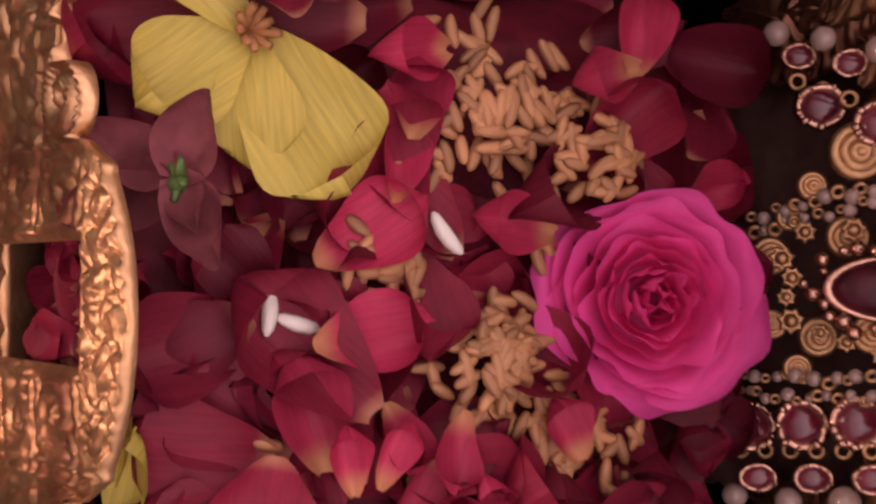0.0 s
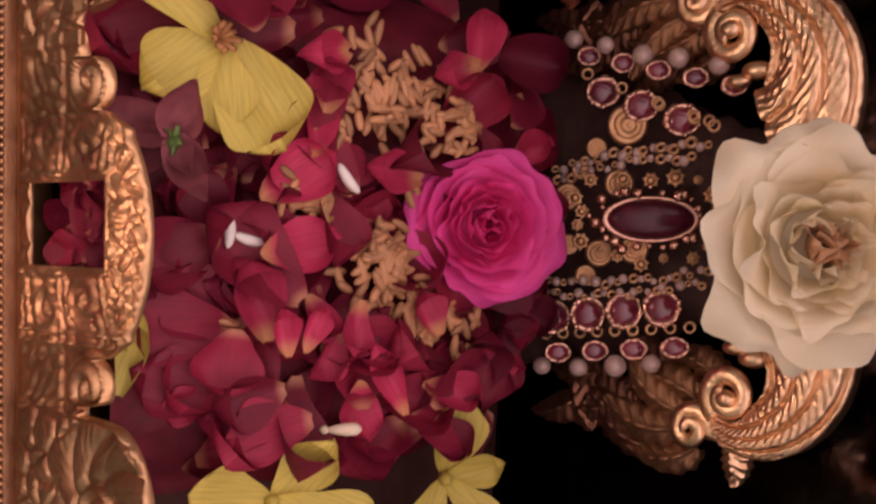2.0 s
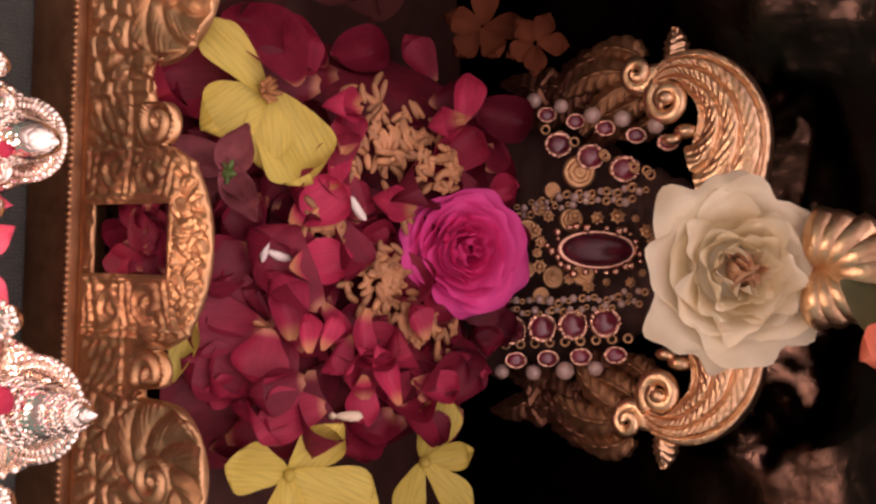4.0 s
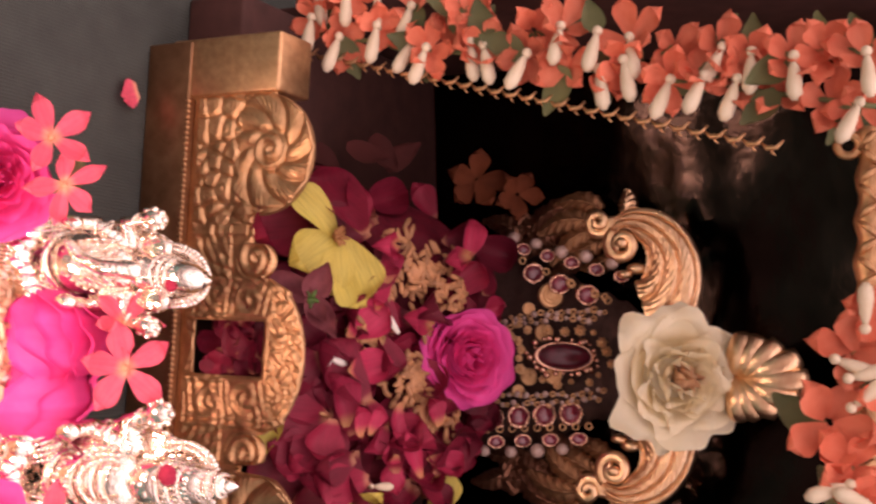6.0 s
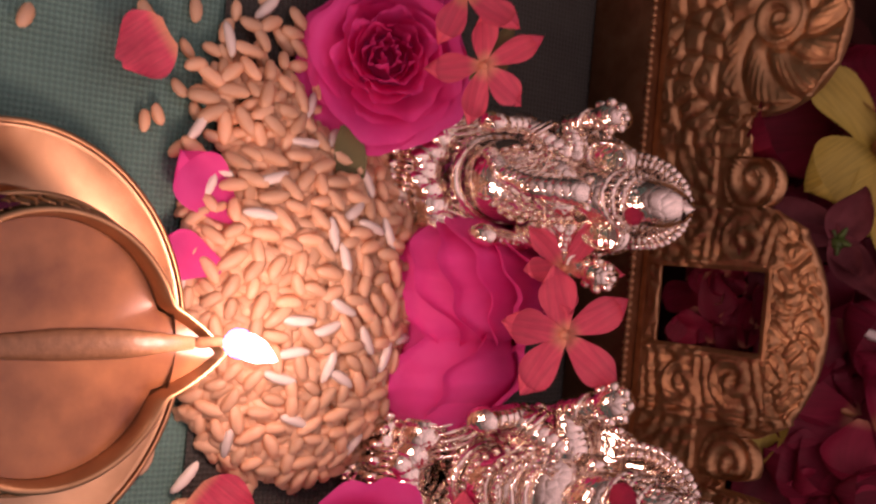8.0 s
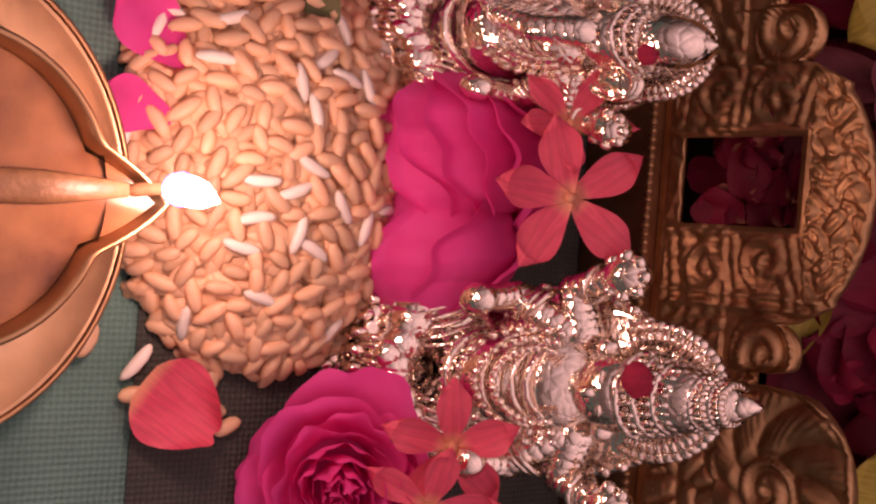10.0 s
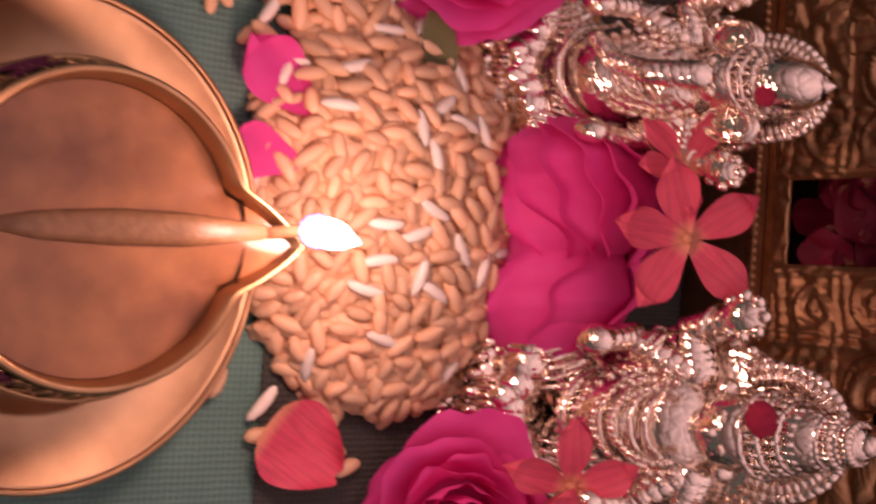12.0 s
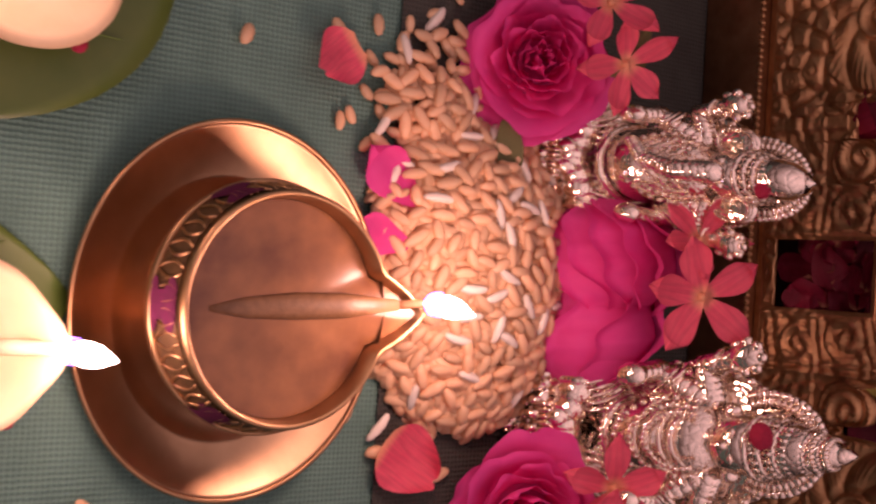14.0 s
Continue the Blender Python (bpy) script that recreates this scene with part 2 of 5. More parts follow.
# silver with the throne's inner shade put into a near-black base
M_FOIL = mat("shade_darkened_silver", (0.031, 0.019, 0.015), (0.014, 0.008, 0.006), rough=0.14, metal=1.0, scale=30, bump=0.5, bump_scale=80, stain=0.4)
M_OIL = mat("brown_lamp_oil", (0.34, 0.15, 0.055), (0.09, 0.030, 0.012), rough=0.20, scale=55, coat=0.25)
M_WICK = mat("oily_cotton_wick", (0.25, 0.13, 0.06), (0.17, 0.085, 0.036), rough=0.4, scale=500, bump=0.3)
M_DOUGH = mat("cream_dough", (0.74, 0.56, 0.36), (0.68, 0.48, 0.28), rough=0.65, scale=80, bump=0.2, bump_scale=200, trans=0.08)
M_KUMKUM = mat("kumkum_paste", (0.36, 0.010, 0.045), (0.28, 0.008, 0.035), rough=0.8, scale=600, bump=0.4, bump_scale=2500)
M_KUMKUM_PINK = mat("pink_kumkum_smear", (0.085, 0.012, 0.045), (0.055, 0.010, 0.028), rough=0.85, scale=600, bump=0.3, bump_scale=2500, spec=0.1)
M_DARKWOOD = mat("dark_lacquered_wood", (0.075, 0.032, 0.026), (0.050, 0.022, 0.018), rough=0.7, scale=90, spec=0.15)
M_WALL = mat("painted_wall", (0.20, 0.15, 0.12), (0.17, 0.125, 0.10), rough=0.8, scale=8)
M_FLAME = glow_mat("flame_glow", (1.0, 0.84, 0.62), 12.0)
M_FLAME_BLUE = glow_mat("flame_root_glow", (0.36, 0.20, 1.0), 3.2)


# ---- mesh helpers ----
def mesh_of(bm, name, material, smooth=True):
    me = bpy.data.meshes.new(name)
    bm.to_mesh(me)
    bm.free()
    for p in me.polygons:
        p.use_smooth = smooth
    me.materials.append(material)
    return me


def grid_mesh(name, fn, nu, nv, material, closed_u=False):
    """A sheet of nu x nv cells, fn(u, v) in 0..1."""
    verts, faces = [], []
    for j in range(nv + 1):
        for i in range(nu + (0 if closed_u else 1)):
            verts.append(fn(i / nu, j / nv))
    w = nu if closed_u else nu + 1
    for j in range(nv):
        for i in range(nu):
            k = (i + 1) % w
            faces.append((j * w + i, j * w + k, (j + 1) * w + k, (j + 1) * w + i))
    me = bpy.data.meshes.new(name)
    me.from_pydata(verts, [], faces)
    me.validate()
    for p in me.polygons:
        p.use_smooth = True
    me.materials.append(material)
    return me


def put(name, me, parent=None, m=None, label=""):
    ob = new(name, me)
    if m is not None:
        ob.matrix_basis = m
    if parent is not None:
        ob.parent = parent
    if label:
        ob["label"] = label
    return ob


def part(name, bm, material, parent, label="", smooth=True, m=None):
    return put(name, mesh_of(bm, name, material, smooth), parent, m, label)


def thing(name, label, category, at=(0, 0, 0), group="", kind="", m=None):
    ob = new(name)
    ob.empty_display_size = 0.01
    ob.matrix_basis = m if m is not None else Matrix.Translation(at)
    return tagged(ob, label, category, group, kind)


def facing(at, normal, spin=0.0, scale=1.0):
    z = Vector(normal).normalized()
    q = z.to_track_quat("Z", "Y")
    return Matrix.Translation(at) @ q.to_matrix().to_4x4() @ pose(0, 0, 0, 0, 0, spin) @ Matrix.Diagonal((scale, scale, scale, 1))


def ball(bm, at, r, seg=12, rings=8, rot=None):
    r = r if isinstance(r, tuple) else (r, r, r)
    c = Vector(at)
    rows = []
    for j in range(1, rings):
        p = math.pi * j / rings
        row = []
        for k in range(seg):
            a = 2 * math.pi * k / seg
            v = Vector((r[0] * math.sin(p) * math.cos(a), r[1] * math.sin(p) * math.sin(a), r[2] * math.cos(p)))
            row.append(bm.verts.new(c + (rot @ v if rot else v)))
        rows.append(row)
    n, s = Vector((0, 0, r[2])), Vector((0, 0, -r[2]))
    top, low = bm.verts.new(c + (rot @ n if rot else n)), bm.verts.new(c + (rot @ s if rot else s))
    for k in range(seg):
        q = (k + 1) % seg
        bm.faces.new((top, rows[0][k], rows[0][q]))
        bm.faces.new((low, rows[-1][q], rows[-1][k]))
        for a, d in zip(rows, rows[1:]):
            bm.faces.new((a[k], d[k], d[q], a[q]))


def ring(bm, at, rr, r, normal=(0, 0, 1), seg=20, sides=6, squash=1.0):
    q = Vector(normal).to_track_quat("Z", "Y").to_matrix()
    loops = []
    for i in range(seg):
        a = 2 * math.pi * i / seg
        loops.append([bm.verts.new(Vector(at) + q @ Vector(((rr + r * math.cos(b)) * math.cos(a), squash * (rr + r * math.cos(b)) * math.sin(a), r * math.sin(b))))
                      for b in (2 * math.pi * k / sides for k in range(sides))])
    for i in range(seg):
        for k in range(sides):
            bm.faces.new((loops[i][k], loops[(i + 1) % seg][k], loops[(i + 1) % seg][(k + 1) % sides], loops[i][(k + 1) % sides]))


def tube(bm, pts, radii, sides=8, flat=1.0, up=(0, -1, 0)):
    """A tapered tube along points; flat squeezes it along up."""
    pts = [Vector(p) for p in pts]
    loops = []
    for i, p in enumerate(pts):
        d = (pts[min(i + 1, len(pts) - 1)] - pts[max(i - 1, 0)]).normalized()
        s = d.cross(Vector(up))
        s = s.normalized() if s.length > 1e-6 else Vector((1, 0, 0))
        u = s.cross(d).normalized()
        r = radii[i] if isinstance(radii, (list, tuple)) else radii
        loops.append([bm.verts.new(p + s * r * math.cos(a) + u * r * flat * math.sin(a)) for a in (2 * math.pi * k / sides for k in range(sides))])
    for i in range(len(pts) - 1):
        for k in range(sides):
            bm.faces.new((loops[i][k], loops[i][(k + 1) % sides], loops[i + 1][(k + 1) % sides], loops[i + 1][k]))
    bm.faces.new(loops[0][::-1])
    bm.faces.new(loops[-1])


def box(bm, lo, hi, bevel=0.0):
    c = [(a + b) / 2 for a, b in zip(lo, hi)]
    r = bmesh.ops.create_cube(bm, size=1, matrix=Matrix.Translation(c) @ Matrix.Diagonal((*[b - a for a, b in zip(lo, hi)], 1)))
    if bevel:
        es = list({e for v in r["verts"] for e in v.link_edges})
        bmesh.ops.bevel(bm, geom=es, offset=bevel, segments=2, affect="EDGES", profile=0.5)


def lathe(bm, profile, seg=64):
    loops = [[bm.verts.new((r * math.cos(2 * math.pi * k / seg), r * math.sin(2 * math.pi * k / seg), z)) for k in range(seg)] for r, z in profile]
    for a, b in zip(loops, loops[1:]):
        for k in range(seg):
            bm.faces.new((a[k], a[(k + 1) % seg], b[(k + 1) % seg], b[k]))


# ---- flowers, petals and rice ----
def petal_sheet(name, length, width, cup, curl, material, seed=0, wave=0.06, nu=5, nv=5, notch=0.0, pointed=False, rounded=False):
    """One petal from its claw at the origin along +y, cupped upward."""
    r = random.Random(seed)
    ph, ph2 = r.uniform(0, 6), r.uniform(0, 6)

    def fn(u, v):
        a = 2 * u - 1
        v = 1 - (1 - v) ** 1.35
        prof = math.sin(math.pi * min(1.0, 0.08 + 0.86 * v ** 0.85)) ** 0.62 if pointed else (0.15 + 0.91 * v ** 0.72) * math.sqrt(max(0.0, 1 - v ** 6)) * (1 + 0.03 * math.sin(9 * v + ph))
        if rounded:
            prof = (0.16 + 1.02 * v ** 0.85) * math.sqrt(max(0.0, 1 - v ** 3.4))
        end = 1 - 0.16 * a * a - notch * math.exp(-(a / 0.25) ** 2)
        y = length * v * (end if v > 0.5 else 1 - (1 - end) * v * 2)
        x = width * 0.5 * a * prof
        z = cup * width * a * a * (0.4 + 0.6 * v) + curl * length * (v - 0.45) ** 2 + wave * width * math.sin(3.1 * a + ph) * v + wave * 0.6 * width * math.sin(5 * v + ph2)
        return (x, y, z)
    return grid_mesh(name, fn, nu, nv, material)


def rose_petals(radius, height, count, material, seed, inner=None, inner_share=0.0, ruffle=0.035, waves=6, wild=0.0):
    """Shared list of petal meshes for a rose that opens towards +z."""
    r = random.Random(seed)
    out = []
    for i in range(count):
        u = (i + 0.5) / count
        rho = radius * (0.09 + 0.78 * u ** 0.85)
        half = math.radians(112 - (50 - 14 * wild) * u) * r.uniform(0.9 - 0.2 * wild, 1.12 + 0.2 * wild)
        tall = height * (0.90 - 0.32 * u ** 1.5) * r.uniform(0.93 - 0.12 * wild, 1.07 + 0.12 * wild)
        flare = radius * (0.02 + (0.24 - 0.3 * wild) * u ** 1.3) * r.uniform(0.8 - 0.5 * wild, 1.25 + 0.5 * wild)
        droop = height * (0.03 + (0.42 - 0.35 * wild) * u ** 2) * r.uniform(0.7 - 0.5 * wild, 1.3 + 0.5 * wild)
        th = math.radians(137.5 * i) + r.uniform(-0.25, 0.25) * (1 + 2 * wild)
        ph, wob = r.uniform(0, 6), radius * ruffle
        skew = r.uniform(-0.16, 0.16)
        lean, way = r.uniform(0, 0.16 + 0.2 * wild) * (0.3 + u), r.uniform(0, 6.28)
        blunt = r.uniform(2.2, 3.4)
        crimp = r.uniform(0.5, 1.3)
        fold = r.uniform(-1, 1) * wild * radius * 0.16

        def fn(s, v, rho=rho, half=half, tall=tall, flare=flare, droop=droop, th=th, ph=ph, skew=skew, crimp=crimp, u=u, lean=lean, way=way, blunt=blunt, fold=fold):
            a = 2 * s - 1
            b = v * (1 - (0.24 + 0.16 * u) * abs(a) ** blunt + skew * a * 0.35)
            rr = rho * (0.30 + 0.70 * math.sin(max(0.0, min(b, 1)) * math.pi / 2) ** 0.8) + flare * max(b, 0) ** 4 - wob * 0.9 * (1 - abs(a)) * (1 - u)
            rr *= 1 - 0.55 * (1 - u) ** 2 * max(b, 0) ** 2
            rr += wob * crimp * (math.sin(waves * a + ph) + 0.5 * math.sin(2.2 * waves * a + 2 * ph)) * max(b, 0) ** 3
            z = tall * b - droop * max(b, 0) ** 5 - height * 0.18 * u
            z += wob * 1.3 * crimp * (math.sin((waves - 1) * a + ph * 1.7) + 0.4 * math.sin(1.9 * waves * a + ph)) * max(b, 0) ** 3
            z += fold * math.exp(-((a - 0.4 * math.sin(ph)) / 0.30) ** 2) * max(b, 0) ** 2
            ang = th + a * half * (0.70 + 0.30 * math.sin(math.pi * min(1, max(b, 0) * 0.8 + 0.15)))
            x, y = rr * math.cos(ang), rr * math.sin(ang)
            return (x, y, z + lean * (x * math.cos(way) + y * math.sin(way)))
        out.append(grid_mesh("petal", fn, 24, 10, inner if (inner and u < inner_share) else material))
    return out


def rose(name, label, m, radius, height, count, material, seed, inner=None, inner_share=0.0, group="", ruffle=0.035, waves=6, wild=0.0):
    ob = thing(name, label, "rose", group=group, m=m)
    for me in rose_petals(radius, height, count, material, seed, inner, inner_share, ruffle, waves, wild):
        put("petal", me, ob)
    bm = bmesh.new()
    ball(bm, (0, 0, height * 0.02), (radius * 0.5, radius * 0.5, height * 0.30), 16, 8)
    part("calyx", bm, material, ob)
    return ob


def folded_rose(name, label, at, material, seed, group=""):
    """A rose on its side: two lobes of nested sheets whose lips lie one behind the other."""
    r = random.Random(seed)
    ob = thing(name, label, "rose", at, group)
    for xc, half, lips, slope, size in ((-0.0095, 0.0205, (-12, 10, 30, 48, 66, 88, 112), 34, 1.0), (0.0120, 0.0195, (-30, 6, 60, 112), -44, 0.92)):
        for k, lip in enumerate(lips):
            grow = size * (0.76 + 0.068 * k)
            ph, shift = r.uniform(0, 6), r.uniform(-0.0015, 0.0015)

            def fn(u, v, xc=xc, half=half, lip=lip, slope=slope, grow=grow, ph=ph, shift=shift):
                a = 2 * u - 1
                body = max(0.0, 1 - abs(a) ** 2.1) ** 0.6
                edge = lip + slope * a + 6 * math.sin(4 * a + ph) + 3.5 * math.sin(9 * a + 2 * ph)
                phi = math.radians(edge + (205 - edge) * v ** 1.4)
                f = grow * (0.12 + 0.88 * body) * (1 + 0.17 * math.exp(-v / 0.045) + 0.030 * math.sin(5 * a + 3 * v + ph) + 0.020 * math.sin(13 * a + 4 * v + 2 * ph) * (1 - v) + 0.010 * math.sin(27 * a + 6 * v))
                return (xc + shift + half * 0.98 * a, -0.0235 * f * math.cos(phi), 0.0230 * f * math.sin(phi))
            put("petal", grid_mesh("petal", fn, 30, 18, material), ob)
    bm = bmesh.new()
    ball(bm, (0, 0.004, -0.006), (0.020, 0.014, 0.0105), 16, 8)
    part("calyx", bm, material, ob)
    return ob


def petal_at(base, tip, normal=(0, -0.33, 1)):
    """Pose of a petal sheet whose claw lies at base and which points to tip."""
    y = (Vector(tip) - Vector(base)).normalized()
    x = y.cross(Vector(normal)).normalized()
    m = Matrix((x, y, x.cross(y))).transposed().to_4x4()
    return Matrix.Translation(base) @ m


def blossom(name, label, m, size, petals, material, seed, centre_mat, category="flower", open_up=0.25, width=0.55, tube_len=0.0, group=""):
    """A small open flower with separate petals round a centre, facing +z."""
    r = random.Random(seed)
    ob = thing(name, label, category, group=group, m=m)
    for k in range(petals):
        me = petal_sheet("petal", size * r.uniform(0.88, 1.1), size * width * r.uniform(0.9, 1.1), 0.10, r.uniform(-0.25, 0.25), material, seed * 17 + k, 0.05, 8, 12, 0.0, rounded=True)
        put("petal", me, ob, pose(0, 0, 0, 0, 0, 360 / petals * k + r.uniform(-9, 9)) @ pose(0, size * 0.04, 0, math.degrees(open_up) + r.uniform(-10, 10)))
    bm = bmesh.new()
    ball(bm, (0, 0, size * 0.03), (size * 0.07, size * 0.07, size * 0.09), 10, 6)
    part("centre", bm, centre_mat, ob)
    if tube_len:
        bm = bmesh.new()
        tube(bm, [(0, 0, 0), (0, 0, -tube_len * 0.5), (size * 0.05, 0, -tube_len)], [size * 0.09, size * 0.06, size * 0.05], 8, up=(0, 1, 0))
        part("stem_tube", bm, material, ob)
    return ob


def grain_verts(length, width, seed):
    r = random.Random(seed)
    bend = r.uniform(-0.12, 0.12)
    verts, faces = [], []
    for i, (x, s) in enumerate(((-0.5, 0.26), (-0.39, 0.70), (-0.12, 1.0), (0.18, 0.98), (0.40, 0.70), (0.5, 0.26))):
        for k in range(6):
            a = 2 * math.pi * k / 6
            verts.append((x * length, s * width * 0.5 * math.cos(a) + bend * length * x * x * 2, s * width * 0.42 * math.sin(a)))
    for i in range(5):
        for k in range(6):
            faces.append((i * 6 + k, i * 6 + (k + 1) % 6, (i + 1) * 6 + (k + 1) % 6, (i + 1) * 6 + k))
    faces += [tuple(range(5, -1, -1)), tuple(range(30, 36))]
    return verts, faces


def grain_mesh(material, seed, length=0.0066, width=0.0021):
    v, f = grain_verts(length, width, seed)
    me = bpy.data.meshes.new("grain")
    me.from_pydata(v, [], f)
    for p in me.polygons:
        p.use_smooth = True
    me.materials.append(material)
    return me


GRAINS = [grain_mesh(M_RICE, k, 0.0074 * (0.78 + 0.08 * k), 0.0034 + 0.0001 * k) for k in range(6)]
GRAINS_STAIN_SHADE = [grain_mesh(M_RICE_STAIN_SHADE, 40 + k, 0.0072 * (0.86 + 0.055 * k), 0.0029) for k in range(6)]
GRAINS_WHITE = [grain_mesh(M_RICE_WHITE, 20 + k, 0.0092, 0.0031) for k in range(3)]


def grain_pose(at, normal, r, lift=0.0):
    n = (Vector(normal).normalized() + Vector((r.uniform(-1, 1), r.uniform(-1, 1), r.uniform(-1, 1))) * 0.16).normalized()
    return facing(Vector(at) + Vector(normal).normalized() * lift, n, r.uniform(0, 360))


# ---- large structure ----
def sheet(name, x0, x1, y0, y1, z, material, label, lumps=0.0003, nx=90, ny=90):
    def fn(u, v):
        x, y = x0 + (x1 - x0) * u, y0 + (y1 - y0) * v
        return (x, y, z + lumps * noise.noise((x * 30, y * 30, 0)))
    return tagged(put(name, grid_mesh(name, fn, nx, ny, material)), label, "cloth", kind="structure")


sheet("ground", -1.2, 1.2, -1.0, 0.9, -0.0008, M_CLOTH, "teal woven cotton cloth spread over the altar table")
sheet("cloth_border", -1.2, 1.2, -0.142, 0.5, 0.0006, M_BORDER, "dark woven border band of the teal altar cloth")

bm = bmesh.new()
box(bm, (-1.2, 0.55, -0.02), (1.2, 0.60, 0.62))
tagged(part("wall_back", bm, M_WALL, None, smooth=False), "plain dim painted wall behind the altar", "wall", kind="structure")

# ---- gilt throne: carved front rail, seat, posts, cross bar ----
throne = thing("altar_throne", "carved gilt metal altar throne with a pierced scalloped front rail", "throne")


def side(x):
    """Distance from the middle of the carving, which sits a little off centre."""
    if x > 0.054:
        return x + 0.007
    if x > 0.047:
        return 0.044 + (x - 0.047) / 0.007 * 0.017
    if x > -0.047:
        return abs(x - 0.003)
    return 0.050 + (-x - 0.047) if x > -0.050 else max(-x, 0.053)


def rail_top(x):
    a = side(x)
    mid = 0.0935 - 0.0085 * min(1, (a / 0.026)) ** 2.2
    if a < 0.0275:
        t = mid
    elif a < 0.033:
        t = 0.085 - (a - 0.0275) / 0.0055 * 0.011
    else:
        t = 0.064
        d = 0.0075 ** 2 - (a - 0.0405) ** 2
        if d > 0:
            t = max(t, 0.069 + math.sqrt(d))
        d = 0.0265 ** 2 - (a - 0.0835) ** 2
        if d > 0:
            t = max(t, (0.0685 if x > 0 else 0.0665) + math.sqrt(d))
        if a > 0.109:
            t = 0.072
    return t


def spiral(x, z, cx, cz, rad, pitch, turn):
    dx, dz = (x - cx) * turn, z - cz
    r = math.hypot(dx, dz)
    if r > rad:
        return 0.0
    ph = (r / pitch - math.atan2(dz, dx) / (2 * math.pi)) % 1.0
    return ((0.5 - 0.5 * math.cos(2 * math.pi * ph)) ** 0.38 + 0.16 * math.sin(30 * math.atan2(dz, dx)) * math.sin(math.pi * ph)) * min(1, (rad - r) / (0.15 * rad) + 0.25)


def bar(d, w):
    return math.exp(-(d / w) ** 2)


def rail_relief(x, z):
    a = abs(x) if abs(x) < 0.030 else side(x)
    top = rail_top(x)
    edge = top - z
    h = 0.0009 * bar(edge - 0.0006, 0.0006)
    if a > 0.1095:
        return 0.0012
    if z < 0.0300:
        return h + 0.0008 * bar(z - 0.0292, 0.0006)
    # frame round the opening and the side panels
    h = max(h, 0.0013 * bar(max(abs(a - 0.0135) - 0.0002, 0), 0.0009) * (z < 0.076))
    h = max(h, 0.0012 * bar(z - 0.0740, 0.0010) * (a < 0.0145))
    h = max(h, 0.0011 * bar(a - 0.0300, 0.0009) * (z < 0.082))
    h = max(h, 0.0009 * bar(a - 0.0525, 0.0009) * (z < 0.060))
    wx, wz = x + 0.0016 * math.sin(z * 520), z + 0.0016 * math.sin(x * 480 + 1.0)
    if a < 0.030 and z > 0.0755:
        # clustered buds over the opening
        d = noise.voronoi(Vector((wx * 200, wz * 170, 1.5)))[0]
        h += (0.0019 * max(0.0, 1 - (d[0] / 0.95) ** 3) ** 0.5 * min(1.0, (d[1] - d[0]) * 5) ** 0.5 + 0.0005 * max(0, math.sin(d[0] * 22))) * min(1, edge / 0.0012)
    elif 0.0145 < a < 0.030:
        # panel of curling leaves beside the opening
        curl = max(spiral(a, z, 0.0205, 0.0640, 0.0085, 0.0056, 1), spiral(a, z, 0.0240, 0.0460, 0.0080, 0.0054, -1))
        sweep = (0.5 + 0.5 * math.sin(2 * math.pi * (math.hypot(a - 0.0120, z - 0.0920) / 0.0052 + 0.35 * math.sin(z * 300)))) ** 0.30
        h += (0.0019 * max(curl, 0.70 * sweep) + 0.00018 * math.sin(1500 * a + 900 * z + 6 * curl)) * min(1, edge / 0.0012)
    elif a < 0.0535:
        if z > 0.052:
            h += 0.0027 * spiral(a, z, 0.0415, 0.0655, 0.0108, 0.0054, 1)
        else:
            sweep = (0.5 + 0.5 * math.sin(2 * math.pi * (math.hypot(a - 0.0600, z - 0.0560) / 0.0062 + 0.3 * math.sin(a * 260)))) ** 0.30
            h += 0.0011 * sweep + 0.00025 * math.sin(1300 * z + 700 * a) + 0.0004 * noise.noise((x * 400, z * 400, 1))
    else:                    # shoulder: scroll, swirling plumes and scales
        dx, dz = a - 0.0855, z - 0.0700
        r, th = math.hypot(dx, dz), math.atan2(dz, dx)
        if r < 0.0262 and z > 0.054:
            if r < 0.0085:
                h += 0.0026 * spiral(a, z, 0.0855, 0.0700, 0.0085, 0.0052, -1)
            else:
                g = 0.5 + 0.5 * math.sin(th * 9 + r * 430)
                h += (0.0024 * g ** 0.32 * min(1, (r - 0.0080) / 0.003) + 0.0003 * math.sin(th * 60 + r * 900) * g) * min(1, (0.0262 - r) / 0.002 + 0.25)
        else:
            d = noise.voronoi(Vector((x * 112, z * 118, 0.5)))[0]
            h += 0.0024 * max(0.0, 1 - (d[0] / 0.95) ** 3) ** 0.5 * min(1, (d[1] - d[0]) * 5) ** 0.5
            h += 0.0004 * max(0, math.sin(d[0] * 34)) * (d[0] < 0.5)
    h += 0.00010 * noise.noise((x * 700, z * 700, 3)) + 0.00025 * noise.noise((x * 230, z * 230, 9))
    return h


